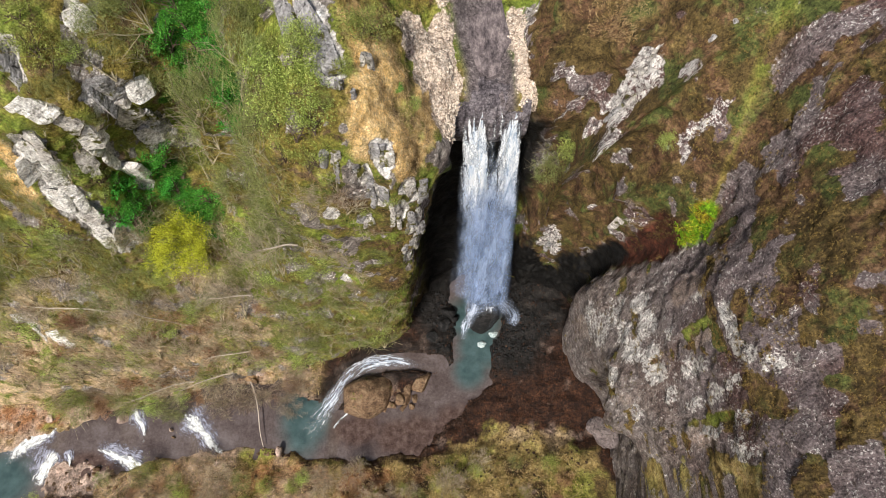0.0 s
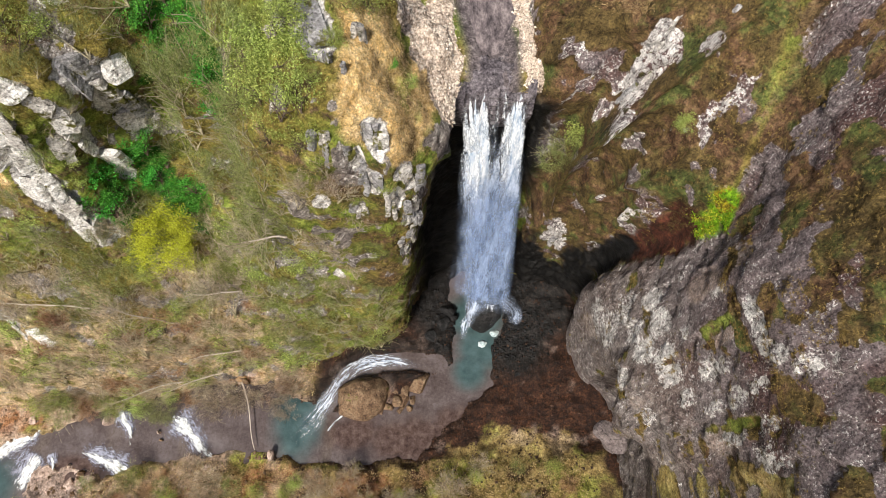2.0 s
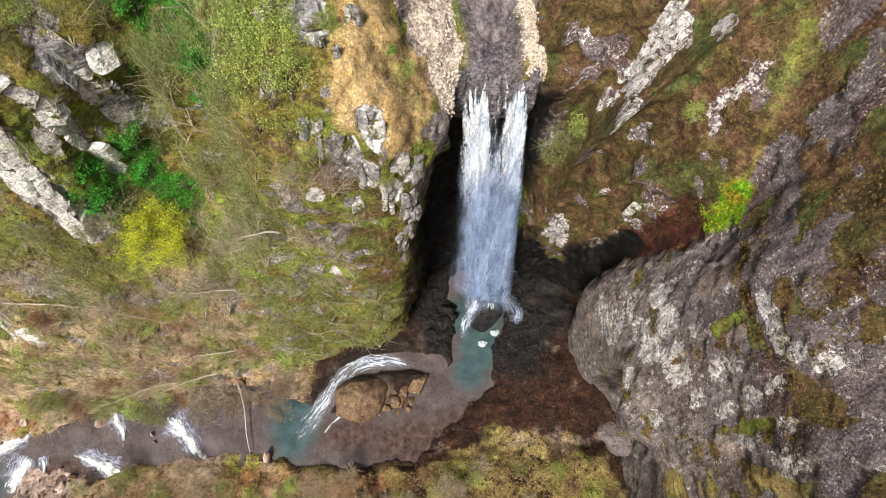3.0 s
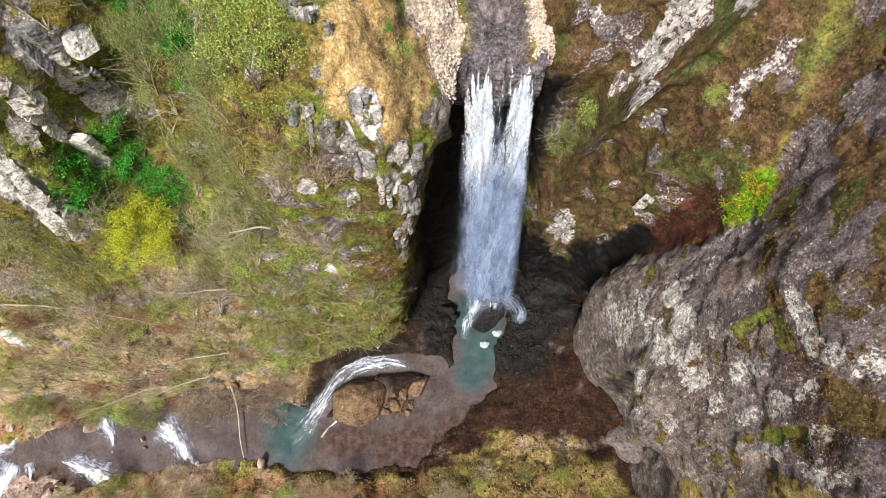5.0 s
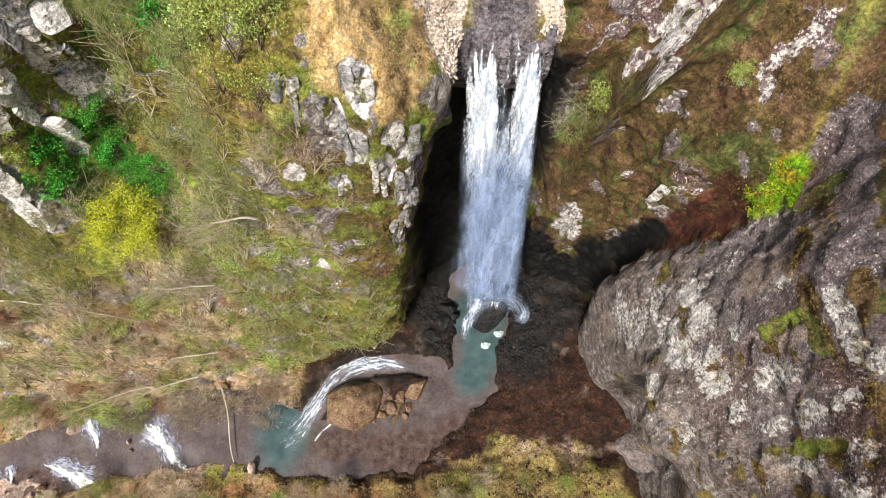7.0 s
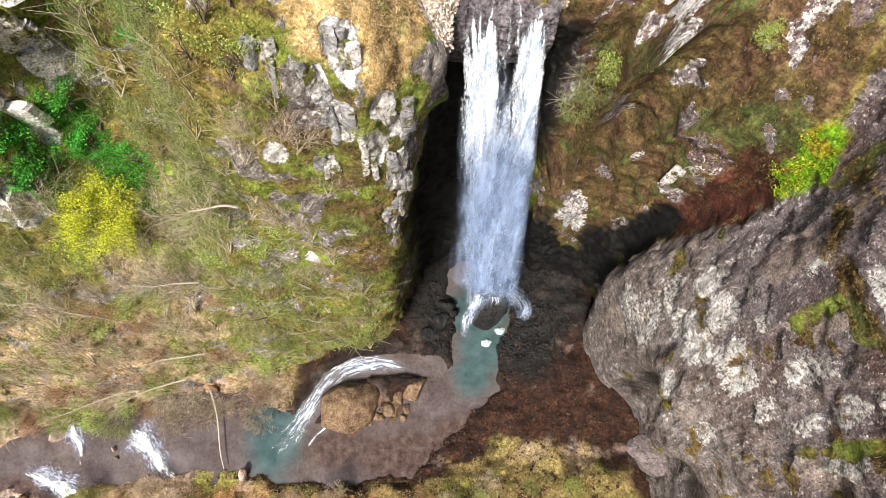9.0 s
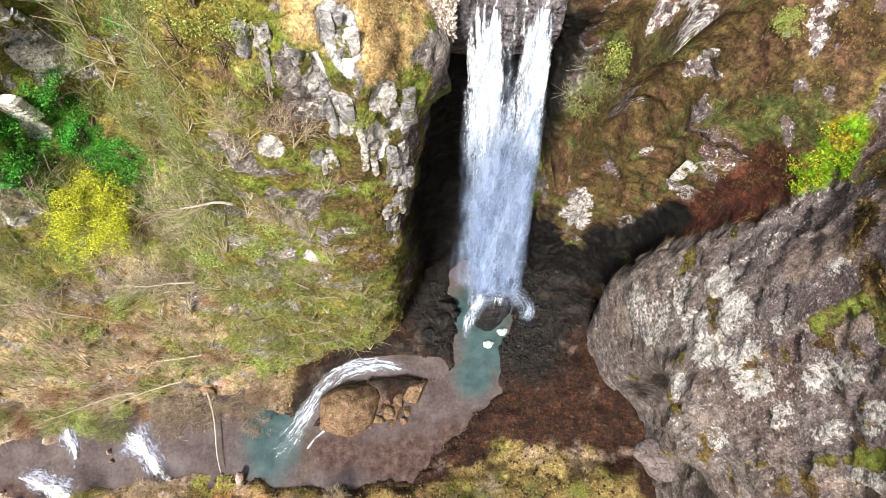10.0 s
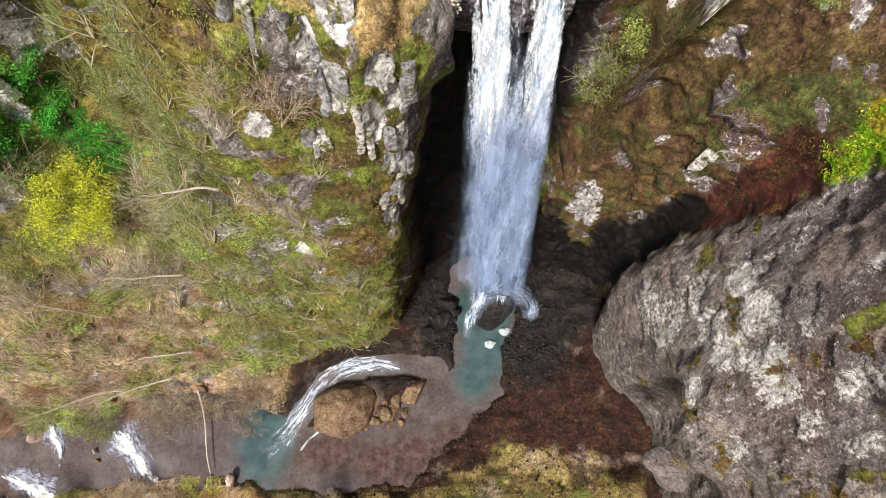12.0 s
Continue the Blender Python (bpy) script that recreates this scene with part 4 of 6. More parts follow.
# ---------------------------------------------------------------- rocks
def part(name, me, material, parent, label=""):
    ob = new(name, me)
    ob.data.materials.clear()
    ob.data.materials.append(material)
    ob.parent = parent
    return tagged(ob, label) if label else ob


def stone_mesh(name, size, seed, n=18, facets=11, rough=0.06, cut=0.5):
    """An angular stone: a ball cut by random planes, worn and pitted. size: half lengths."""
    rng = np.random.RandomState(seed)
    a, b = np.meshgrid(np.linspace(0, 2 * np.pi, 2 * n, endpoint=False), np.linspace(0.02, np.pi - 0.02, n), indexing="ij")
    d = np.stack([np.cos(a) * np.sin(b), np.sin(a) * np.sin(b), np.cos(b)], 2).reshape(-1, 3)
    pl = rng.normal(size=(facets, 3))
    pl /= np.linalg.norm(pl, axis=1, keepdims=True)
    far_off = rng.uniform(cut, 0.95, facets)
    dots = d @ pl.T
    r = np.where(dots > 0.05, far_off / np.maximum(dots, 0.05), 9.0).min(1)
    r = np.minimum(r, 1.15)
    p = d * r[:, None] * size
    s = float(np.mean(size))
    p += d * (rough * s * ridged(p + seed * 7.7, s * 0.7, 4, seed))[:, None]
    f = grid_faces(2 * n, n, True)
    return mesh_from(name, p, f, False)


def stone(name, place, size, material, label, seed, turn=(0, 0, 0), group="", n=18, rough=0.06):
    ob = new(name, stone_mesh(name, np.array(size), seed, n, rough=rough))
    ob.data.materials.append(material)
    ob.matrix_world = pose(*place, *turn)
    return tagged(ob, label, "rock", group)


def frame_of(up, outward):
    up = Vector(up).normalized()
    side = Vector(outward).cross(up).normalized()
    return Matrix((side, up.cross(side), up)).transposed().to_4x4()


def slab_mesh(name, size, seed, n_round=20, n_long=20):
    """A long broken slab of rock: flat faces that step and split along it."""
    rng = np.random.RandomState(seed)
    faces_n = rng.randint(4, 7)
    face = np.sort((np.arange(faces_n) + rng.uniform(-0.3, 0.3, faces_n)) * math.tau / faces_n)
    z = np.linspace(-1, 1, n_long)
    th = np.arange(n_round) * math.tau / n_round + rng.uniform(0, 1)
    breaks = np.cumsum(rng.rand(n_long, faces_n) < 0.2, 0)
    off = rng.uniform(0.62, 0.95, faces_n)[None] * (1 + 0.26 * (np.take_along_axis(rng.rand(40, faces_n), breaks % 40, 0) - 0.5))
    cosine = np.cos(th[None, :, None] - face[None, None])
    r = np.where(cosine > 0.15, off[:, None] / np.maximum(cosine, 0.15), 9).min(2)
    r = np.minimum(r, 1.35) * (1 - 0.22 * np.clip((np.abs(z) - rng.uniform(0.7, 0.95)) / 0.3, 0, 1))[:, None]
    lean_z = rng.uniform(-0.7, 0.7, 2)
    x, y = r * np.cos(th)[None], r * np.sin(th)[None]
    p = np.stack([x * size[0], y * size[1], (z[:, None] + 0 * x) * size[2] + (lean_z[0] * x * size[0] + lean_z[1] * y * size[1])], 2).reshape(-1, 3)
    q = p + seed * 3.7
    d = np.stack([np.tile(np.cos(th), n_long), np.tile(np.sin(th), n_long), np.zeros(len(p))], 1)
    p = p + d * (0.07 * size[0] * ridged(q * (1, 1, 0.5), 0.55, 3, seed % 90) + 0.05 * fbm(q, 0.2, 2, seed % 70))[:, None]
    p = np.concatenate([p, [p[:n_round].mean(0), p[-n_round:].mean(0)]])
    i, j = np.meshgrid(np.arange(n_long - 1), np.arange(n_round), indexing="ij")
    a, b = i * n_round + j, i * n_round + (j + 1) % n_round
    f = np.concatenate([np.stack([a, b, b + n_round], 2).reshape(-1, 3), np.stack([a, b + n_round, a + n_round], 2).reshape(-1, 3)])
    ring_a = np.arange(n_round)
    last = (n_long - 1) * n_round
    caps = [np.stack([(ring_a + 1) % n_round, ring_a, np.full(n_round, len(p) - 2)], 1), np.stack([last + ring_a, last + (ring_a + 1) % n_round, np.full(n_round, len(p) - 1)], 1)]
    return mesh_from(name, p, np.concatenate([f] + caps), False)


def crag(name, spots_at, ups, widths, lengths, stand, materials, label, seed, group, tilt=7, sink=0.2, thin=(0.4, 0.65)):
    """Slabs of rock bedded in the cliff, each a part."""
    rng = np.random.RandomState(seed)
    top = tagged(new(name), label, "rock", group)
    top.location = spots_at[0]
    for j, q in enumerate(spots_at):
        i = int(np.argmin(((P - q) ** 2).sum(1)))
        wi, ln = rng.uniform(*widths), rng.uniform(*lengths)
        ob = part("block", slab_mesh("block", np.array((wi, wi * rng.uniform(*thin), ln)), seed * 53 + j), materials[rng.randint(len(materials))], top)
        turn = frame_of(Vector(ups), mesh_n[i]) @ pose(0, 0, 0, *rng.uniform(-tilt, tilt, 3))
        ob.matrix_local = Matrix.Translation(Vector(P[i]) + Vector(mesh_n[i]) * (stand * rng.uniform(-0.5, 0.5) + 0.15 * stand - sink * wi) - top.location) @ turn
    return top


rng = np.random.RandomState(41)
for i, (a, b, w, h, kind) in enumerate(RIBS):
    a, b = np.array(a), np.array(b)
    length = np.linalg.norm(b - a)
    small = kind.startswith("small")
    n_along, n_side = max(2, int(length / 1.9)), max(1, int(w / 0.6))
    at = [a + (b - a) * ((j + rng.uniform(0.3, 0.7)) / n_along) + np.array((1.0, 0, 0.25)) * w * (0.7 * (2 * (k + 0.5) / n_side - 1) + rng.uniform(-0.1, 0.1)) for j in range(n_along) for k in range(n_side)]
    grey = kind.endswith("grey")
    crag("rock_rib", at, Vector(b - a), (0.16, 0.34) if small else (0.5, 1.0), (0.5, 1.2) if small else (0.8, 1.7), 0.4 if a[0] > 0 else 0.16, (PALE_STONE, GREY_STONE) if small else (GREY_STONE, GREY_STONE, PALE_STONE) if grey else (WHITE_STONE, WHITE_STONE, WHITE_STONE, PALE_STONE),
         "grey cracked rock rib standing out of the cliff" if grey else "pale lichened rock rib standing out of the mossy cliff", 200 + i, "rock ribs of the cliff", 10, 0.12, (0.24, 0.42))
for i, (bx, by, bz, rx, ry, rz) in enumerate(BLOCKS + [(-6.0, 17.6, 41.5, 0.4, 0.5, 1.2), (-5.6, 17.4, 33.0, 0.4, 0.5, 0.8), (-9.6, 18.2, 29.0, 0.4, 0.5, 0.9), (-4.9, 19.7, 44.8, 0.4, 0.4, 0.4), (-3.9, 21.7, 44.5, 0.35, 0.4, 0.3),
                                                   (-2.2, 18.9, 30.0, 0.6, 0.6, 1.0), (-5.0, 17.5, 35.0, 0.4, 0.4, 0.8)]):
    if bx < -5.2 and bz < 40:
        continue
    n = max(3, int(6.0 * rx * rz + 0.6))
    at = [np.array((bx + rng.uniform(-1, 1) * rx, by, bz + rng.uniform(-0.8, 0.8) * rz)) for _ in range(n)]
    crag("rock_outcrop", at, (0.05, 0, 1), (0.14, 0.34), (0.3, 0.9), 0.02, (PALE_STONE, GREY_STONE, PALE_STONE, GREY_STONE), "pale broken rock outcrop of upright blocks on the cliff", 300 + i, "rock outcrops on the cliffs", 9, 0.3)

ob = stone("boulder", (-8.5, 12.7, 0.7), (3.0, 2.5, 2.1), BROWN_STONE, "large rounded brown boulder beside the white chute", 401, (0, 8, 25), n=34, rough=0.02)
ob.data = stone_mesh("boulder", np.array((3.0, 2.4, 2.1)), 402, 34, 46, 0.02, 0.84)
ob.data.materials.append(BROWN_STONE)
ob.data.polygons.foreach_set("use_smooth", np.full(len(ob.data.polygons), True))
for i, (px, py, pz, s) in enumerate(((-5.4, 13.6, 0.1, 1.2), (-2.7, 14.3, 0.1, 1.5), (-4.2, 12.5, 0.0, 0.9), (-5.0, 12.4, 0.2, 0.8), (-5.8, 11.9, 0, 0.7), (-4.6, 11.5, 0, 0.5), (-3.2, 12.7, 0, 0.6), (-4.0, 13.6, 0.3, 0.8), (-3.6, 11.8, 0, 0.5), (-6.6, 11.4, -0.1, 0.4))):
    stone("boulder", (px, py, pz), (s, s * 0.8, s * 0.8), BROWN_STONE, "broken rusty brown boulder in the stream bed", 410 + i, (9 * i, 14 * i, 50 * i), "boulders by the chute", 16)
stone("boulder", (5.1, 22.4, 1.2), (2.1, 1.9, 4.6), SHADED_WET_STONE, "wet boulder under the waterfall, colour blackened for shade", 430, (0, 0, 30), n=24)
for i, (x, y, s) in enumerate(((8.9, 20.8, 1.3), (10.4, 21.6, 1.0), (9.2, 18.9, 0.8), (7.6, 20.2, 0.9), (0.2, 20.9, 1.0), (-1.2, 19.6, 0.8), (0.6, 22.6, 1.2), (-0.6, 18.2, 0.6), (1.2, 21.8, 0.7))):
    stone("boulder", (x, y, 0.6), (s, s * 0.8, s * 0.7), SHADED_WET_STONE, "wet boulder at the edge of the plunge pool, colour darkened for shade", 440 + i, (5 * i, 11 * i, 70 * i), "wet boulders round the pool", 14)
for i, (x, y, z, s) in enumerate(((-42.4, 5.3, -3.0, 1.1), (-40.1, 4.1, -2.9, 0.9), (-41.0, 2.9, -2.9, 1.0), (-37.7, 4.4, -2.6, 0.8), (-46.1, 10.6, -3.6, 0.8), (-35.6, 3.4, -2.3, 0.7), (-37.0, 10.6, -2.4, 1.0),
                                  (-31.0, 9.4, -2.0, 0.4), (-38.9, 5.2, -2.8, 0.6), (-35.8, 12.2, -2.4, 0.7), (-40.4, 6.0, -2.9, 0.5), (-30.6, 8.6, -2.0, 0.3), (-24.8, 5.9, -1.2, 0.7), (-18.2, 7.0, -1.0, 0.8), (-22.0, 15.0, -1.0, 0.7), (-21.2, 15.6, -0.8, 0.6))):
    stone("boulder", (x, y, z), (s, s * 0.75, s * 0.5), (PINK_STONE, PINK_STONE, BROWN_STONE)[i % 3], ("pinkish-brown boulder", "pinkish-brown boulder", "brown boulder")[i % 3] + " among the rapids of the stream", 460 + i, (8 * i, 9 * i, 63 * i), "boulders of the rapids", 14)

for i, (x, y, z, s) in enumerate(((12.9, 6.9, 18.2, 1.0), (13.4, 6.2, 17.4, 1.1), (13.6, 8.6, 20.4, 0.7))):
    stone("boulder", (x, y, z), (s, s * 0.9, s * 0.8), WALL_STONE, "smooth grey-brown boulder wedged below the overhanging wall", 480 + i, (12 * i, 20 * i, 40 * i), "boulders below the overhang", 18, 0.03)


def pebbles(name, places, sizes, material, label, seed):
    """Loose stones too many to count, as one mesh."""
    rng = np.random.RandomState(seed)
    base = np.array([(1, 0, 0), (0, 1, 0), (-1, 0, 0), (0, -1, 0), (0, 0, 1), (0, 0, -1)], dtype=float)
    tri = np.array([(0, 1, 4), (1, 2, 4), (2, 3, 4), (3, 0, 4), (1, 0, 5), (2, 1, 5), (3, 2, 5), (0, 3, 5)])
    n = len(places)
    v = base[None] * rng.uniform(0.5, 1.2, (n, 6, 1)) * sizes[:, None, None] + rng.uniform(-0.2, 0.2, (n, 6, 3)) * sizes[:, None, None]
    c, s = np.cos(rng.uniform(0, 6.3, n)), np.sin(rng.uniform(0, 6.3, n))
    vx, vy = v[..., 0] * c[:, None] - v[..., 1] * s[:, None], v[..., 0] * s[:, None] + v[..., 1] * c[:, None]
    v = np.stack([vx, vy, v[..., 2] * 0.7], 2) + places[:, None]
    f = (tri[None] + (np.arange(n) * 6)[:, None, None]).reshape(-1, 3)
    ob = new(name, mesh_from(name, v.reshape(-1, 3), f, False))
    ob.data.materials.append(material)
    return tagged(ob, label, "stones", kind="stuff")


rng = np.random.RandomState(11)
pick = rng.permutation(np.flatnonzero(scree > 0.4))[:2600]
pebbles("scree", P[pick] + rng.uniform(-0.1, 0.1, (len(pick), 3)), rng.uniform(0.03, 0.1, len(pick)), SCREE_STONE, "tan broken scree along the stream above the fall", 12)
shore = (wet_way < 0.5) & (gX > -50) & (gX < 15) & (gY > 3) & (gY < 26)
pick = rng.permutation(np.flatnonzero(shore & (gX > -1)))[:1500]
pebbles("gravel", G[pick] + rng.uniform(-0.1, 0.1, (len(pick), 3)), rng.uniform(0.05, 0.24, len(pick)) ** 1.2, SOIL_STONE, "brown stones and rubble on the gorge floor", 13)
pick = rng.permutation(np.flatnonzero(shore & (np.hypot(gX - 5, gY - 22) + 3.5 * rng.rand(len(gX)) ** 0.5 * 2 < 9)))[:1200]
pebbles("gravel", G[pick], rng.uniform(0.1, 0.4, len(pick)), SHADED_WET_STONE, "wet rubble round the plunge pool, colour blackened for shade", 14)
pick = rng.permutation(np.flatnonzero(shore & (gX < -18) & (gY > 3) & (gY < 16)))[:260]
pebbles("gravel", G[pick], rng.uniform(0.1, 0.35, len(pick)), BROWN_STONE, "brown stones along the banks of the stream", 15)
# the rounded rock lip that the stream spills over
lx, ls = np.meshgrid(np.linspace(0.3, 5.5, 90), np.linspace(0, 1, 80), indexing="ij")
prof = np.array([(26.6, 39.3), (25.6, 39.28), (24.6, 39.2), (23.9, 38.95), (23.45, 38.4), (23.3, 37.4), (23.5, 36.0), (24.3, 34.0)])
pp = catmull(prof, ls.ravel() * 6.99, False)
bulge = np.exp(-((lx.ravel() - 3.05) / 0.55) ** 2)
L = np.stack([lx.ravel(), pp[:, 0] - 0.12 * bulge * step(26 - pp[:, 0], 0.5, 2), pp[:, 1] + np.interp(lx.ravel(), [0.3, 0.9, 1.6, 4.2, 5, 5.5], [0.1, 0.05, -0.12, 0.0, 0.2, 0.3]) * step(26.4 - pp[:, 0], 0, 1)], 1)
bumps = 0.2 * ridged(L * (1.6, 1, 0.6), 0.8, 4, 160) + 0.1 * fbm(L, 0.3, 3, 161)
out_way = np.stack([0 * bumps, -step(25 - pp[:, 0], 0, 1.5), 1 - step(25 - pp[:, 0], 0.3, 1.8)], 1)
L += out_way * (bumps * step(26.6 - pp[:, 0], 0, 1.2))[:, None]
lip = new("rock_lip", mesh_from("rock_lip", L, grid_faces(90, 80), False))
lip.data.materials.append(LIP)
tagged(lip, "dark wet rock lip that the stream spills over", "rock")
edge_i = rng.permutation(np.flatnonzero((wet_way > 0.03) & (wet_way < 0.6) & (gX > -20) & (gX < 10) & (gY < 24) & (gY > 5)))[:900]
pebbles("gravel", G[edge_i] + (0, 0, 0.02), rng.uniform(0.06, 0.2, len(edge_i)), SOIL_STONE, "dark stones along the edge of the pools", 16)
# ---------------------------------------------------------------- moving water
def ribbon(name, line, widths, material, parent, n=90, m=16, seed=0, lift=0.06, body=None, bulge=0.0, afloat=False, soft=0.0):
    """A strip of white water along a line of places; flow and body tell its streaks."""
    line, widths = np.array(line, dtype=float), np.array(widths, dtype=float)
    t = np.linspace(0, len(line) - 1.001, n)
    c, w = catmull(line, t, False), catmull(widths[:, None], t, False)
    go = np.gradient(c, axis=0)
    side = np.cross(go, (0, 0, 1.0))
    side /= np.maximum(np.linalg.norm(side, axis=1, keepdims=True), 1e-6)
    a = np.linspace(-1, 1, m)
    rag = 1 + 0.4 * fbm(c * (1, 1, 0) + seed * 5.3, 0.8, 3, 79)
    p = c[:, None] + side[:, None] * (a[None, :, None] * (w * rag[:, None])[:, None])
    run_on = np.concatenate([[0], np.cumsum(np.linalg.norm(np.diff(c, axis=0), axis=1))])
    flow = np.stack([np.broadcast_to(a[None] * w, (n, m)) + seed * 3.1, np.broadcast_to(run_on[:, None], (n, m)), np.full((n, m), float(seed))], 2)
    q = p.reshape(-1, 3).copy()
    if afloat:
        q[:, 2] = level(q[:, 0])
    q[:, 2] += lift + 0.08 * fbm(q, 0.6, 3, 80 + seed) + bulge * (1 - np.tile(a ** 2, n))
    me = mesh_from(name, q, grid_faces(n, m))
    edge_fade = 1 - np.abs(a) ** 2
    ends = np.interp(np.linspace(0, 1, n), *(body or ([0, 0.08, 0.9, 1], [0.2, 1, 0.9, 0])))
    mask(me, "body", (ends[:, None] * edge_fade[None]).ravel())
    mask(me, "soft", np.full(len(q), soft))
    me.attributes.new("flow", "FLOAT_VECTOR", "POINT").data.foreach_set("vector", flow.reshape(-1).astype(np.float32))
    return part(name, me, material, parent)


FALLING = falling_material("falling_water")
FOAM = foam_material("rapids_foam", 0.66, 2.2, 0.22, (0.78, 0.83, 0.88))
BROKEN = foam_material("broken_foam", 0.6, 0.8, 0.3, (0.86, 0.89, 0.9))
RUFFLED = foam_material("ruffled_water", 0.58, 0.7, 0.16, (0.34, 0.35, 0.44))
chute = new("cascade")
tagged(chute, "white cascade curving round the boulder", "cascade")
ribbon("main_chute", [(-0.9, 16.2, 0.02), (-3.6, 16.5, 0.0), (-6.0, 16.9, 0.0), (-8.6, 16.5, -0.1), (-10.8, 15.1, -0.6), (-12.9, 12.4, -1.1), (-15.3, 9.0, -1.38)], [0.4, 0.7, 1.2, 1.5, 1.2, 1.5, 1.6], FALLING, chute, 140, 28, 1, 0.22, ([0, 0.12, 0.25, 0.5, 0.6, 0.85, 1], [0.1, 0.2, 0.58, 0.62, 0.45, 0.6, 0.1]), 0, True, 0.25)
ribbon("side_chute", [(-10.4, 11.2, -0.2), (-11.6, 10.2, -0.9), (-12.3, 9.3, -1.35)], [0.25, 0.3, 0.35], FOAM, chute, 30, 8, 2, 0.22, None, 0, True)
ribbon("foam_trail", [(-11.8, 12.4, -1.1), (-14.6, 9.6, -1.4), (-17.0, 7.8, -1.4)], [1.6, 2.0, 1.2], BROKEN, chute, 40, 20, 3, 0.16, ([0, 0.3, 0.7, 1], [0.25, 0.6, 0.5, 0.1]), 0, True)
for i, (line, widths) in enumerate((
        ([(-29.8, 11.2, -2.0), (-28.3, 10.0, -1.9), (-27.2, 9.2, -1.5), (-25.7, 7.6, -1.4), (-23.8, 6.1, -1.4)], [0.9, 1.2, 0.8, 0.8, 0.5]),
        ([(-36.1, 12.4, -2.4), (-35.1, 10.7, -2.2), (-34.1, 9.5, -2.1), (-33.9, 8.0, -2.1)], [0.25, 0.6, 0.4, 0.25]),
        ([(-39.3, 7.5, -2.8), (-36.6, 6.5, -2.6), (-34.3, 5.6, -2.1), (-32.5, 4.5, -2.1)], [0.5, 0.7, 0.9, 0.5]),
        ([(-44.4, 10.2, -3.3), (-46.6, 9.1, -3.7), (-48.6, 7.7, -3.7), (-49.8, 5.6, -3.7)], [0.9, 1.6, 1.5, 0.8]),
        ([(-44.2, 7.2, -3.2), (-45.0, 5.4, -3.4), (-46.0, 3.5, -3.6)], [0.9, 1.6, 1.2]),
        ([(-42.6, 7.0, -3.0), (-42.2, 6.2, -3.0), (-42.0, 5.4, -3.0)], [0.15, 0.3, 0.2]))):
    rapid = new("rapid")
    tagged(rapid, "white foaming rapid between the boulders of the stream", "rapid", "rapids of the stream")
    ribbon("foam_streak", line, widths, BROKEN, rapid, 60, 24, 5 + i, 0.24, ([0, 0.2, 0.7, 1], [0.5, 0.95, 0.92, 0.45]), 0, True)
    ribbon("foam_fringe", [(x - 0.3, y + 0.4, z) for x, y, z in line], [1.9 * q + 0.5 for q in widths], RUFFLED, rapid, 50, 24, 25 + i, 0.14, ([0, 0.2, 0.7, 1], [0.35, 0.85, 0.8, 0.3]), 0, True)

# the stream above the lip
bed_line = [(2.95, 23.6), (3.0, 24.5), (2.9, 26.5), (2.3, 29.0), (1.8, 32.0), (1.2, 36.0), (1.5, 44.0)]
s_t = np.linspace(0, len(bed_line) - 1.001, 60)
line = catmull(np.array(bed_line, dtype=float), s_t, False)
top = np.interp(line[:, 1], [23.6, 24.0, 24.6, 25.4, 29, 36, 44], [37.9, 38.35, 38.95, 39.26, 40.05, 41.0, 41.9])
a = np.linspace(-1, 1, 14)
w = np.interp(line[:, 1], [23.3, 25, 28, 44], [1.85, 1.9, 1.85, 1.9])
q = np.stack([line[:, :1] + a * w[:, None], np.broadcast_to(line[:, 1:2], (60, 14)), np.broadcast_to(top[:, None], (60, 14))], 2).reshape(-1, 3).copy()
q[:, 2] += 0.05 * fbm(q, 0.7, 3, 91) + 0.12 * fbm(q, 0.9, 3, 92) * (1 - step(q[:, 1], 26, 28))
upper = new("upper_stream", mesh_from("upper_stream", q, grid_faces(60, 14)))
tagged(upper, "shallow grey stream running over rock to the lip", "stream", kind="structure")
upper.data.materials.append(RUNNING)
mask(upper.data, "deep", np.zeros(len(q)))
mask(upper.data, "foam", np.zeros(len(q)))

# the waterfall: two strands that dissolve into spray, a splash on the boulder and plumes beside it
fall = new("waterfall")
tagged(fall, "tall white waterfall in two strands plunging into a pool", "waterfall")


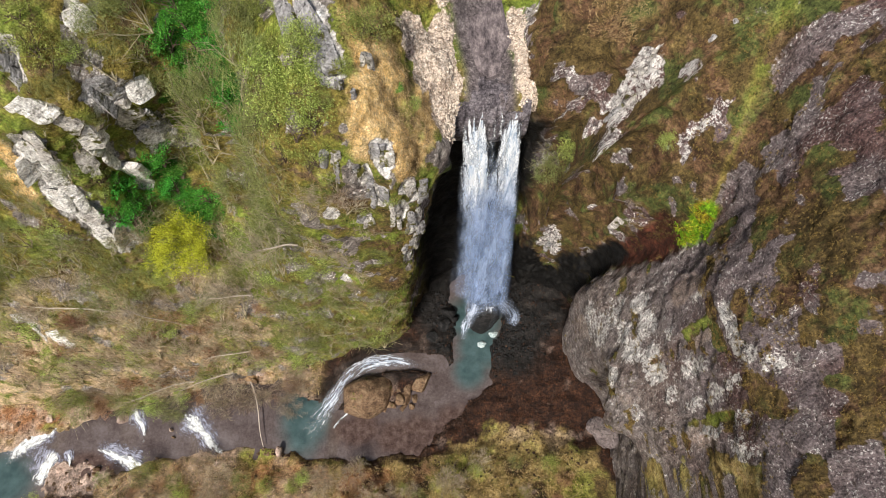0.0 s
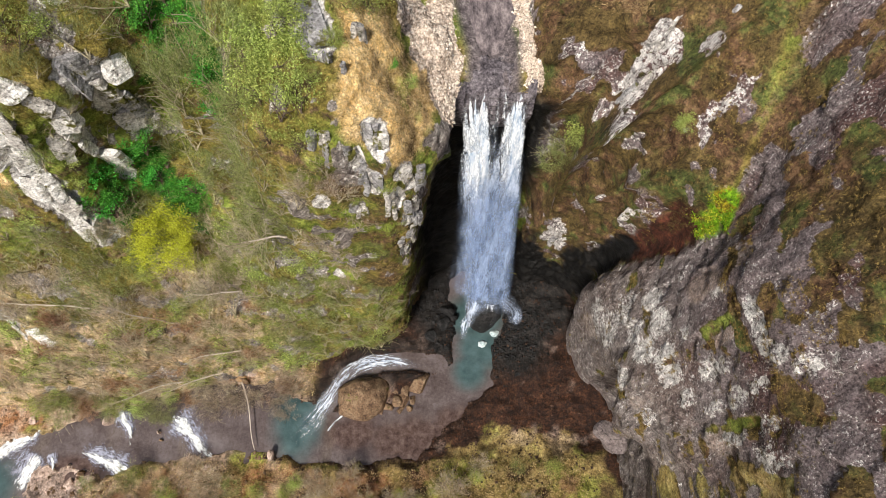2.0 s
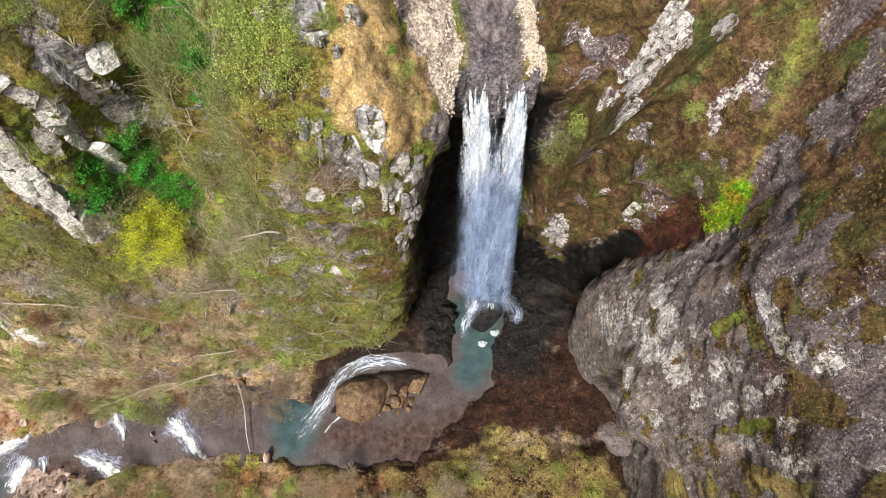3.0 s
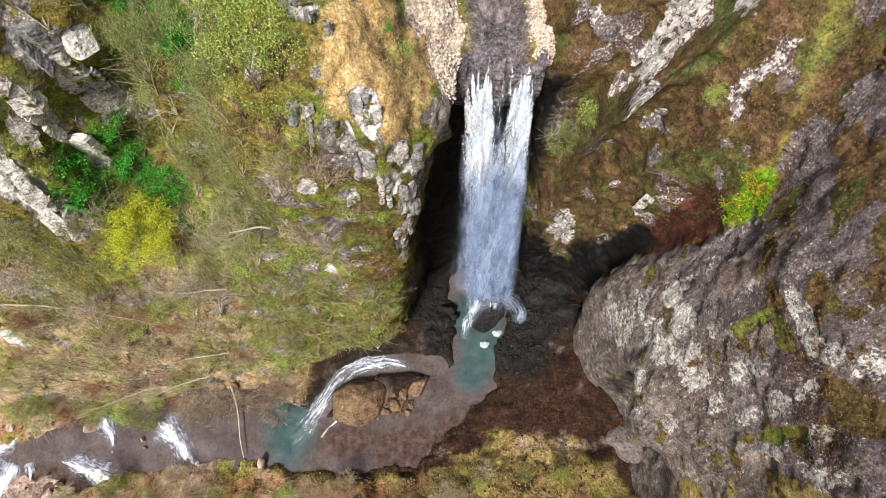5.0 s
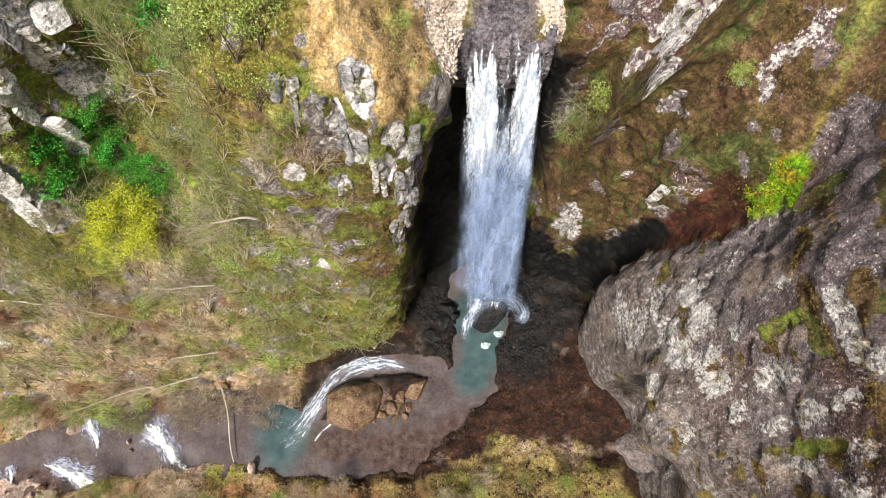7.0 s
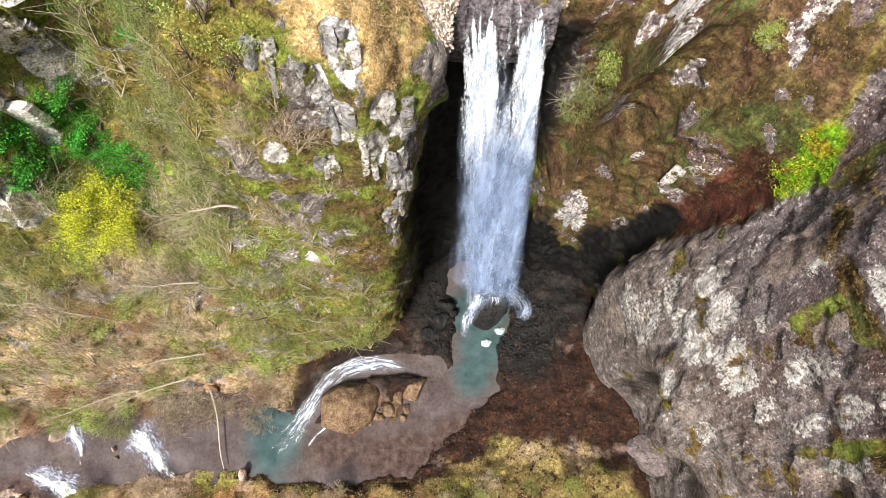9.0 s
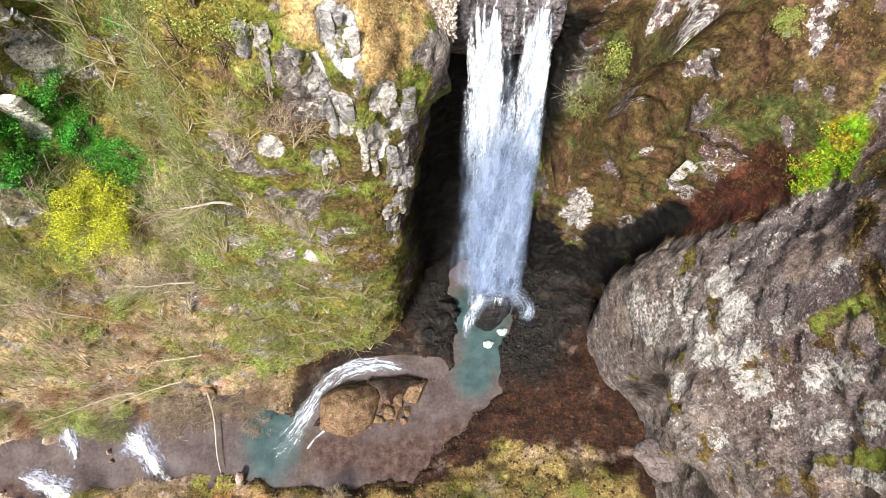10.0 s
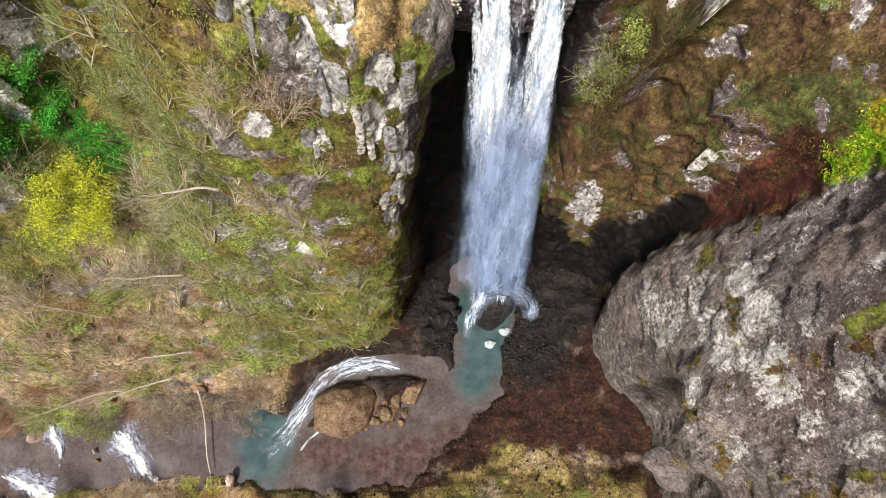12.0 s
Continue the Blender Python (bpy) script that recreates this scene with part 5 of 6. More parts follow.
def veil(name, top, low, seed, depth, start=0.0, stop=1.0, dense=1.0, soft=(0.2, 0.55), edge=3, thick=0.25):
    """A sheet of falling water between x-spans at the lip and at the foot."""
    n, m = 130, 30
    v, a = np.linspace(start, stop, n), np.linspace(0, 1, m)
    vv, aa = np.meshgrid(v, a, indexing="ij")
    ease = vv ** 1.1
    xl, xr = top[0] + (low[0] - top[0]) * ease, top[1] + (low[1] - top[1]) * ease
    px = xl + (xr - xl) * aa
    z = 38.95 - 33.4 * vv ** 1.25 + 0.25 * fbm(np.stack([px.ravel(), 0 * px.ravel(), 0 * px.ravel()], 1), 0.5, 2, 150 + seed).reshape(n, m) * (1 - vv)
    py = 23.5 - 1.5 * np.sqrt(vv) - depth * (0.3 + vv) + 0.5 * (aa - 0.5) ** 2
    p = np.stack([px, py, z], 2).reshape(-1, 3)
    p[:, 1] += thick * fbm(p * (1, 1, 0.25), 0.9, 3, 120 + seed)
    p[:, 0] += 0.14 * fbm(p * (1, 1, 0.2), 0.8, 2, 130 + seed)
    me = mesh_from(name, p, grid_faces(n, m))
    across = 1 - np.abs(2 * aa - 1) ** (edge * (1 - 0.5 * step(vv, *soft)))
    column = np.stack([px.ravel() * 3, 0 * px.ravel(), 0 * px.ravel()], 1)
    ragged = step((vv - start) * 20 - 0.7 + 2.6 * fbm(column, 1.0, 3, 140 + seed).reshape(n, m), 0, 1.8)
    mask(me, "body", (dense * across * ragged * (1 - step(vv, 0.93, 1.0))).ravel())
    mask(me, "soft", step(vv, *soft).ravel())
    flow = np.stack([px + 5 * seed, vv * 37, np.full((n, m), float(seed))], 2)
    me.attributes.new("flow", "FLOAT_VECTOR", "POINT").data.foreach_set("vector", flow.reshape(-1).astype(np.float32))
    return part(name, me, FALLING, fall)


veil("left_veil", (1.0, 2.95), (1.1, 5.3), 11, 0.0, dense=0.75)
veil("left_veil", (1.45, 2.75), (2.5, 5.0), 12, 0.25, dense=1.15, soft=(0.25, 0.55))
veil("left_veil", (1.1, 2.4), (2.0, 4.4), 13, 0.45, dense=0.55, soft=(0.25, 0.6))
veil("right_veil", (3.45, 5.0), (4.4, 7.4), 21, 0.0, dense=0.75)
veil("right_veil", (4.05, 4.95), (5.0, 7.2), 22, 0.25, dense=0.95, soft=(0.2, 0.5))
veil("right_veil", (3.45, 4.2), (4.6, 6.2), 23, 0.4, dense=0.5)
veil("middle_veil", (2.3, 4.0), (3.2, 6.2), 24, -0.1, 0.04, 1.0, 0.42, (0.1, 0.4))
veil("middle_veil", (2.3, 4.0), (3.0, 6.4), 25, 0.2, 0.22, 1.0, 0.7, (0.2, 0.45))
veil("spray", (1.2, 4.7), (1.7, 7.6), 31, 0.6, 0.35, 1.0, 0.75, (0.2, 0.3), 2)
veil("spray", (1.2, 4.7), (0.5, 7.8), 32, -0.3, 0.5, 1.0, 0.55, (0.2, 0.3), 2)
veil("spray", (0.4, 3.0), (0.2, 5.0), 33, -0.5, 0.7, 1.0, 0.45, (0.2, 0.3), 2)
ribbon("splash", [(2.5, 22.2, 4.6), (3.5, 21.9, 5.5), (5.0, 22.0, 6.0), (6.5, 21.9, 5.5), (7.5, 22.1, 4.6)], [0.8, 1.5, 1.2, 1.5, 0.8], FALLING, fall, 60, 18, 39, 0.05, ([0, 0.2, 0.5, 0.8, 1], [0.2, 0.6, 0.45, 0.6, 0.2]), 0.35, False, 0.75)
for i, (line, widths, ends) in enumerate((
        ([(3.5, 21.8, 5.7), (3.0, 21.0, 3.6), (2.5, 20.3, 1.5), (2.35, 19.3, 0.12)], [1.3, 1.05, 0.75, 0.5], [0.5, 0.62, 0.6, 0.35]),
        ([(6.5, 21.9, 5.7), (7.5, 21.6, 4.4), (8.0, 21.2, 2.9), (7.8, 20.7, 1.4)], [1.2, 1.3, 1.1, 0.7], [0.5, 0.55, 0.62, 0.3]),
        ([(5.1, 21.4, 5.8), (5.0, 20.5, 3.4), (4.9, 20.1, 0.6)], [1.2, 1.3, 1.1], [0.55, 0.38, 0.36, 0.2]))):
    ribbon(("left_plume", "right_plume", "middle_trickle")[i], line, widths, FALLING, fall, 50, 18, 40 + i, 0.25, ([0, 0.2, 0.75, 1], ends), 0.3, False, (0.4, 0.65, 0.1)[i])
BLOB = blob_material("thick_foam")
for i, (x0, y0, r) in enumerate(((4.5, 18.9, 0.5), (5.9, 20.1, 0.48))):
    me = stone_mesh("foam_patch", np.array((r, r * 0.85, 0.3)), 590 + i, 14, 24, 0.35, 0.75)
    me.polygons.foreach_set("use_smooth", np.full(len(me.polygons), True))
    me.materials.append(BLOB)
    patch_ob = tagged(new("foam_patch", me), "white foam patch on the plunge pool", "foam", "foam patches on the pool")
    patch_ob.location = (x0, y0, 0.02)

# a fallen trunk across the stream
rng = np.random.RandomState(77)
log = new("fallen_log")
tagged(log, "bleached fallen tree trunk lying across the stream", "log")
bm = bmesh.new()
prev = None
for i, s in enumerate(np.linspace(0, 1, 15)):
    r = 0.1 - 0.055 * s
    c = Vector((-22.4 + 2.7 * s, 14.9 - 7.4 * s, -0.9 + 0.3 * math.sin(3 * s) + 0.1 * s)) + Vector((0.25 * math.sin(5 * s), 0, 0))
    loop = [bm.verts.new(c + Vector((r * math.cos(q), 0.2 * r * math.cos(q), r * math.sin(q)))) for q in [k * math.tau / 7 for k in range(7)]]
    if prev:
        for k in range(7):
            bm.faces.new((prev[k], prev[(k + 1) % 7], loop[(k + 1) % 7], loop[k]))
    prev = loop
me = bpy.data.meshes.new("trunk")
bm.to_mesh(me)
bm.free()
part("trunk", me, LOGWOOD, log)
me = stone_mesh("root_plate", np.array((0.55, 0.45, 0.4)), 78, 12)
ob = part("root_plate", me, RUSSET, log, "torn reddish root plate")
ob.location = (-22.4, 15.2, -0.7)
# ---------------------------------------------------------------- plants
def limbs(rng, start, way, length, radius, level, out, spread=0.7, twigs=3):
    """Grow a limb and its side limbs into out, as (from, to, radius, radius)."""
    steps = 4 if level else 1
    p, d = Vector(start), Vector(way).normalized()
    for s in range(steps):
        d = (d + Vector(rng.normal(0, 0.1, 3)) + Vector((0, 0, 0.06))).normalized()
        q = p + d * (length / steps)
        r0, r1 = radius * (1 - s / steps * 0.7), radius * (1 - (s + 1) / steps * 0.7)
        out.append((p.copy(), q.copy(), r0, r1))
        if level and s >= (1 if level > 1 else 0):
            for _ in range(rng.randint(1, twigs + 1)):
                side = Vector(rng.normal(0, 1, 3))
                side = (side - d * side.dot(d)).normalized()
                limbs(rng, q, d * (1 - spread * 0.5) + side * spread, length * rng.uniform(0.42, 0.68), r1 * 0.62, level - 1, out, spread, twigs)
        p = q


def limb_mesh(name, segs, sides=4, least=0.012):
    v, f = [], []
    for p, q, r0, r1 in segs:
        d = (q - p).normalized()
        e1 = d.orthogonal().normalized()
        e2 = d.cross(e1)
        base = len(v)
        for c, r in ((p, max(r0, least)), (q, max(r1, least))):
            for k in range(sides):
                a = k * math.tau / sides
                v.append(c + (e1 * math.cos(a) + e2 * math.sin(a)) * r)
        for k in range(sides):
            f.append((base + k, base + (k + 1) % sides, base + sides + (k + 1) % sides, base + sides + k))
    return mesh_from(name, np.array([tuple(c) for c in v]), np.array(f))


def leaves_mesh(name, centres, spread, per, size, rng, flat=0.5):
    """Small pointed leaves in clumps round the centres."""
    c = np.repeat(np.array(centres), per, 0)
    n = len(c)
    c = c + rng.normal(0, 1, (n, 3)) * spread * (1, 1, 0.7)
    nrm = rng.normal(0, 1, (n, 3)) + (0, 0, flat * 2)
    nrm /= np.linalg.norm(nrm, axis=1, keepdims=True)
    a = np.cross(nrm, rng.normal(0, 1, (n, 3)))
    a /= np.maximum(np.linalg.norm(a, axis=1, keepdims=True), 1e-6)
    b = np.cross(nrm, a)
    s = size * rng.uniform(0.6, 1.3, (n, 1))
    v = np.stack([c - a * s, c - b * s * 0.75 + nrm * s * 0.12, c + a * s * 0.9 + b * s * 0.5], 1).reshape(-1, 3)
    return mesh_from(name, v, np.arange(n * 3).reshape(n, 3), False)


def leafy(name, seed, height, radius, leaf, bark, size, per, clumps, label, category, group, tight=0.2):
    """A shrub or small tree with its foot at the origin, growing up."""
    rng = np.random.RandomState(seed)
    top = new(name)
    segs = []
    for _ in range(rng.randint(3, 6)):
        limbs(rng, (0, 0, -0.3), Vector((rng.normal(0, 0.5), rng.normal(0, 0.5), 1)), height * rng.uniform(0.6, 0.9), 0.07, 1, segs, 0.7, 2)
    part("trunk", limb_mesh("trunk", segs, 3, 0.016), bark, top)
    mid = []
    for _ in range(clumps):
        d = Vector(rng.normal(0, 1, 3)).normalized() * (rng.uniform(0.25, 1) ** 0.5)
        mid.append((d.x * radius * rng.uniform(0.8, 1.15), d.y * radius * rng.uniform(0.8, 1.15), height * 0.62 + d.z * height * 0.42))
    part("crown", leaves_mesh("crown", mid, radius * tight, per, size, rng), leaf, top)
    return tagged(top, label, category, group)


def twig_haze(name, centres, per, length, width, rng, foot=(0, 0, 0)):
    """Fine twigs that fan outwards from the foot of a crown, as one mesh of slivers."""
    c = np.repeat(np.array(centres), per, 0)
    n = len(c)
    d = c - np.array(foot)
    d /= np.maximum(np.linalg.norm(d, axis=1, keepdims=True), 1e-6)
    d = d + rng.normal(0, 0.45, (n, 3))
    d /= np.linalg.norm(d, axis=1, keepdims=True)
    c = c + rng.normal(0, 0.22, (n, 3))
    side = np.cross(d, rng.normal(0, 1, (n, 3)))
    side /= np.maximum(np.linalg.norm(side, axis=1, keepdims=True), 1e-6)
    ln = length * rng.uniform(0.4, 1.3, (n, 1))
    v = np.stack([c - side * width, c + side * width, c + d * ln + rng.normal(0, 0.04, (n, 3))], 1).reshape(-1, 3)
    return mesh_from(name, v, np.arange(n * 3).reshape(n, 3), False)


def hazy(name, seed, height, radius, twig, bark, per, clumps, label, category, group, limb=0.06, length=0.5, width=0.014, leaf=None):
    """A shrub or tree that is mostly fine twigs, its foot at the origin."""
    rng = np.random.RandomState(seed)
    top = new(name)
    segs = []
    for _ in range(rng.randint(3, 6)):
        limbs(rng, (0, 0, -0.3), Vector((rng.normal(0, 0.6), rng.normal(0, 0.6), 1)), height * rng.uniform(0.6, 0.95), limb, 2 if leaf is None else 1, segs, 0.7, 2)
    part("trunk", limb_mesh("trunk", segs, 3, 0.013), bark, top)
    mid = []
    for _ in range(clumps):
        d = Vector(rng.normal(0, 1, 3)).normalized() * (rng.uniform(0.15, 1) ** 0.5)
        mid.append((d.x * radius * rng.uniform(0.7, 1.2), d.y * radius * rng.uniform(0.7, 1.2), height * 0.6 + d.z * height * 0.4))
    part("crown", twig_haze("crown", mid, per, length, width, rng, (0, 0, -0.2)), twig, top)
    if leaf is not None:
        tagged(part("foliage", leaves_mesh("foliage", mid, radius * 0.2, 14, 0.06, rng), leaf, top), kind="stuff")
    return tagged(top, label, category, group)


def fallen(name, seed, length, label, spread=1.3):
    """A toppled bare tree: trunk along z, side limbs raking back in two rows."""
    rng = np.random.RandomState(seed)
    top = new(name)
    trunk, fine = [], []
    p, d = Vector((0, 0, 0)), Vector((0, 0, 1))
    steps = 16
    for k in range(steps):
        d = (d + Vector(rng.normal(0, 0.07, 3))).normalized()
        q = p + d * (length / steps)
        trunk.append((p.copy(), q.copy(), 0.06 * (1 - k / steps) + 0.022, 0.06 * (1 - (k + 1) / steps) + 0.022))
        if k > 3:
            for side in rng.choice((-1, 1), rng.randint(1, 5)):
                way = Vector((side * rng.uniform(0.3, 1.0), rng.uniform(-0.8, 0.5), rng.uniform(0.1, 1.0)))
                limbs(rng, p.lerp(q, rng.rand()), way, spread * rng.uniform(0.3, 1.25), 0.03, 1, fine, 0.6, 2)
        p = q
    part("trunk", limb_mesh("trunk", trunk, 6), LOGWOOD, top)
    part("crown", limb_mesh("crown", fine, 3, 0.014), TWIG, top)
    return tagged(top, label, "tree", "fallen bare trees on the slope")


KINDS = {
    "olive": [leafy("shrub", 501 + i, 2.6, 1.5, OLIVE, BARK, 0.07, 64, 30, "spring-green shrub with small leaves on the cliff", "shrub", "green shrubs on the cliff") for i in range(3)],
    "sage": [hazy("tree", 511 + i, 3.6, 1.8, BUDDING, TWIG, 34, 44, "grey-green tree with thin budding crown on the cliff", "tree", "budding trees on the cliff", leaf=SAGE) for i in range(4)],
    "ivy": [leafy("evergreen_bush", 521 + i, 2.0, 1.4, IVY, BARK, 0.08, 90, 26, "deep green evergreen bush in the gully", "bush", "evergreen bushes in the gully") for i in range(2)],
    "russet": [hazy("bramble", 531 + i, 1.3, 1.4, BRAMBLE, BARK, 42, 30, "russet bramble with dead leaves on the slope", "bush", "brambles on the slopes", 0.03, 0.35, 0.016, RUSSET) for i in range(2)],
    "bare": [hazy("bare_tree", 541 + i, 2.4, 1.5, DRY_TWIG, TWIG, 26, 36, "leafless grey tree with fine branching twigs", "tree", "leafless trees on the slopes", 0.045, 0.6, 0.013) for i in range(4)],
}
PROTOTYPES = [ob for kind in KINDS.values() for ob in kind]


def grow(kind, place, out_way, scale, rng, lean=0.45):
    """Set a copy of one of a kind, rooted in the slope."""
    ob = KINDS[kind][rng.randint(len(KINDS[kind]))]
    axis = (Vector((0, 0, 1)) * 0.8 + Vector(out_way) * lean).normalized()
    m = Matrix.Translation(place) @ axis.to_track_quat("Z", "Y").to_matrix().to_4x4() @ pose(0, 0, 0, 0, 0, rng.uniform(0, 360)) @ Matrix.Diagonal((scale, scale, scale * rng.uniform(0.85, 1.15), 1))
    return copy_thing(ob, m)


rng = np.random.RandomState(3)
ivied = spots(P, IVIED, 0.5)
bushy = 0.5 + fbm(P, 7, 3, 90)


def chance(p, i):
    """What grows at a place on the left wall: kind, size and how thickly."""
    px, py, pz = p
    n = bushy[i]
    if ivied[i] > 0.3:
        return "ivy", 0.9, 1.0
    if px > -5.2:
        return ("olive", 0.4, 0.05) if pz < 41 else ("olive", 0.3, 0.02)
    if px > -11.5 and pz > 41:
        return ("olive", 0.75, 0.8) if px < -6.2 and py < 23 else ("olive", 0.4, 0.12)
    if px > -9 and pz > 20:
        return ("olive", 0.5, 0.08) if n > 0.6 else ("bare", 0.7, 0.16)
    if px > -20 and pz > 20:
        return ("sage", 1.0, 0.9) if n > 0.42 else ("sage", 0.85, 0.8) if n < 0.36 else ("olive", 0.8, 0.4)
    if px > -16:
        return ("olive", 1.0, 0.8) if n > 0.66 else ("sage", 1.0, 0.85)
    if px < -21 and pz > 24:
        return ("olive", 0.7, 0.25) if n > 0.5 else ("sage", 0.6, 0.15)
    r = (px * 0.37 + pz * 0.71 + py * 0.53) % 1.0
    if pz > 14:
        return ("sage", 1.0, 0.7) if n > 0.4 else ("bare", 1.2, 0.35)
    if r < 0.4:
        return "bare", 1.6, 0.85
    return ("russet", 1.15, 0.7) if r < 0.58 else ("olive", 0.9, 0.7) if n > 0.45 else ("sage", 0.95, 0.7)


grown = np.zeros((0, 4))
left = rng.permutation(np.flatnonzero((U > 0.9) & (U < 11.6) & (V > 0.2) & (V < 5.0) & (scree < 0.2) & (ribbed < 0.25)))[:9000]
count = 0
for i in left:
    kind, size, thick = chance(P[i], i)
    if rng.rand() > thick:
        continue
    s = size * rng.uniform(0.7, 1.25)
    reach = 1.35 * s
    if len(grown) and (np.linalg.norm(grown[:, :3] - P[i], axis=1) < (grown[:, 3] + reach) * 0.56).any():
        continue
    grown = np.vstack([grown, (*P[i], reach)])
    grow(kind, P[i] - mesh_n[i] * 0.15, mesh_n[i], s, rng)
    count += 1
    if count > 560:
        break

# the near bank and the foot of the slopes
strip = rng.permutation(np.flatnonzero((shelf < 0.3) & (gX > -50) & (gX < 13) & (gY > -3) & (gY < 18) & (wet_way < 0.05) & (((gY < 6) & (gX < 13)) | ((gX < -15) & (gY > 12)))))[:2500]
count = 0
for i in strip:
    p = G[i]
    r = rng.rand()
    s = rng.uniform(0.4, 0.8)
    if len(grown) and (np.linalg.norm(grown[:, :3] - p, axis=1) < (grown[:, 3] + s) * 0.8).any():
        continue
    grown = np.vstack([grown, (*p, s)])
    if p[0] < -13:
        kind = ("bare" if r < 0.35 else "russet" if r < 0.5 else "sage" if r < 0.68 else "olive") if p[1] < 8 else ("bare" if r < 0.62 else "russet" if r < 0.86 else "sage" if r < 0.95 else "olive")
    else:
        kind = "bare" if r < 0.3 else "russet" if r < 0.6 else "olive" if r < 0.75 else "sage"
    grow(kind, p, (0, 0, 1), s * (1.35 if kind == "bare" else 1.0), rng)
    count += 1
    if count > 120:
        break

# thin trees that lean out over the north bank
for px in np.arange(-46, -17, 1.15):
    i = int(np.argmin((gX - px) ** 2 + (gY - (13.4 + 0.9 * math.sin(2.3 * px))) ** 2))
    grow(("bare", "olive", "sage", "olive", "russet")[rng.randint(5)] if px < -29 else "bare" if rng.rand() < 0.7 else "russet", G[i], (0, -0.8, 0.3), rng.uniform(0.7, 1.1), rng, 0.9)
# bushes on the right-hand cliffs
for px, py, pz, s, kind in ((8.2, 23.4, 33.0, 0.7, "sage"), (8.8, 23.3, 34.5, 0.7, "olive"), (7.6, 23.8, 31.0, 0.6, "sage"), (10.6, 22.6, 36.5, 0.5, "sage"), (12.4, 19.6, 35.0, 0.5, "bare"), (13.0, 20.2, 40.0, 0.4, "olive")):
    grow(kind, (px, py, pz), (-0.3, -1, 0), s, rng)
# small bushes on the grassy brow
for px, py, pz, s, kind in ((-2.5, 21.7, 42.9, 0.28, "ivy"), (-1.6, 21.6, 41.4, 0.32, "olive"), (-4.4, 23.0, 45.4, 0.7, "olive"), (-3.6, 23.6, 44.6, 0.8, "olive"), (-4.9, 20.9, 45.2, 0.35, "olive")):
    grow(kind, (px, py, pz), (0, 0, 1), s, rng)
for ob in PROTOTYPES:
    for o in (*ob.children, ob):
        bpy.data.objects.remove(o)

ob = leafy("yellow_bush", 551, 4.4, 2.9, YELLOW, TWIG, 0.06, 150, 95, "large yellow-green flowering bush on the slope", "bush", "", 0.1)
ob.matrix_world = Matrix.Translation((-22.8, 22.6, 20.3)) @ Vector((0.1, -0.5, 0.8)).to_track_quat("Z", "Y").to_matrix().to_4x4()
for i, (root, tip, length, spread) in enumerate((((-25.0, 18.4, 10.6), (-30.4, 17.2, 16.4), 8.2, 2.1), ((-20.4, 17.0, 6.0), (-25.0, 15.6, 7.0), 5.0, 1.4), ((-23.0, 15.4, 3.0), (-28.4, 13.8, 3.0), 5.6, 1.3),
                                                 ((-31.6, 18.6, 14.6), (-38.2, 18.0, 16.6), 7.8, 2.0), ((-17.6, 19.6, 16.4), (-20.6, 18.4, 18.6), 4.4, 1.7), ((-10.2, 18.2, 30.6), (-12.2, 17.4, 33.0), 3.2, 1.6), ((-27.5, 14.6, 2.0), (-33.5, 13.6, 4.6), 6.4, 1.6))):
    ob = fallen("fallen_tree", 561 + i, length, "pale bare tree lying across the slope with raking side branches", spread)
    ob.matrix_world = Matrix.Translation(Vector(root) + Vector((0, -0.6, 0.5))) @ frame_of(Vector(tip) - Vector(root), (0, -0.6, 0.8))
rng = np.random.RandomState(8)
cush = [P[i] for i in rng.permutation(np.flatnonzero(spots(P, LIMED, 0.3) > 0.6))[:45]]
for some, leaf, label in ((cush[:24], LIME, "bright lime-green wet moss at the head of the gully"), (cush[24:36], YELLOW, "yellow-green wet moss at the head of the gully")):
    ob = new("moss_cushion", leaves_mesh("moss_cushion", some, 0.16, 70, 0.06, rng))
    ob.data.materials.append(leaf)
    tagged(ob, label, "moss", kind="stuff")


def tufts(name, where, ways, blades, length, width, material, label, seed, droop=0.5):
    """Grass tufts, as one mesh of single blades."""
    rng = np.random.RandomState(seed)
    n = len(where) * blades
    root = np.repeat(where, blades, 0) + rng.normal(0, 0.07, (n, 3))
    d = np.repeat(ways, blades, 0) * 0.7 + (0, 0, 0.45) + rng.normal(0, droop, (n, 3))
    d /= np.linalg.norm(d, axis=1, keepdims=True)
    side = np.cross(d, rng.normal(0, 1, (n, 3)))
    side /= np.maximum(np.linalg.norm(side, axis=1, keepdims=True), 1e-6)
    ln = (length * rng.uniform(0.5, 1.3, n))[:, None]
    tip = root + d * ln - (0, 0, 0.12) * ln
    v = np.stack([root - side * width, root + side * width, tip], 1).reshape(-1, 3)
    ob = new(name, mesh_from(name, v, np.arange(n * 3).reshape(n, 3), False))
    ob.data.materials.append(material)
    return tagged(ob, label, "grass", kind="stuff")


rng = np.random.RandomState(21)
seen_side = (U > 0.9) & (V > 0.1) & (V < 5.6) & (wet_shade < 0.3) & (scree < 0.3) & (bedded < 0.2)
green = fbm(P, 4, 3, 95)
goldy = spots(P, GOLD, 0.4)
soft = seen_side & (U < 19) & (stony < 0.35)
pick = rng.permutation(np.flatnonzero(soft & (green > 0.0) & (goldy < 0.4) & (U < 15.6)))[:14000]
tufts("moss_grass", P[pick], mesh_n[pick], 9, 0.24, 0.014, MOSSY, "olive-green grass and moss on the cliffs", 22)
pick = rng.permutation(np.flatnonzero(soft & (U > 15.6) & (green <= 0.1)))[:4000]
tufts("spur_grass", P[pick], mesh_n[pick], 7, 0.22, 0.015, SPUR_GRASS, "olive-brown grass on the spur beside the fall", 29)
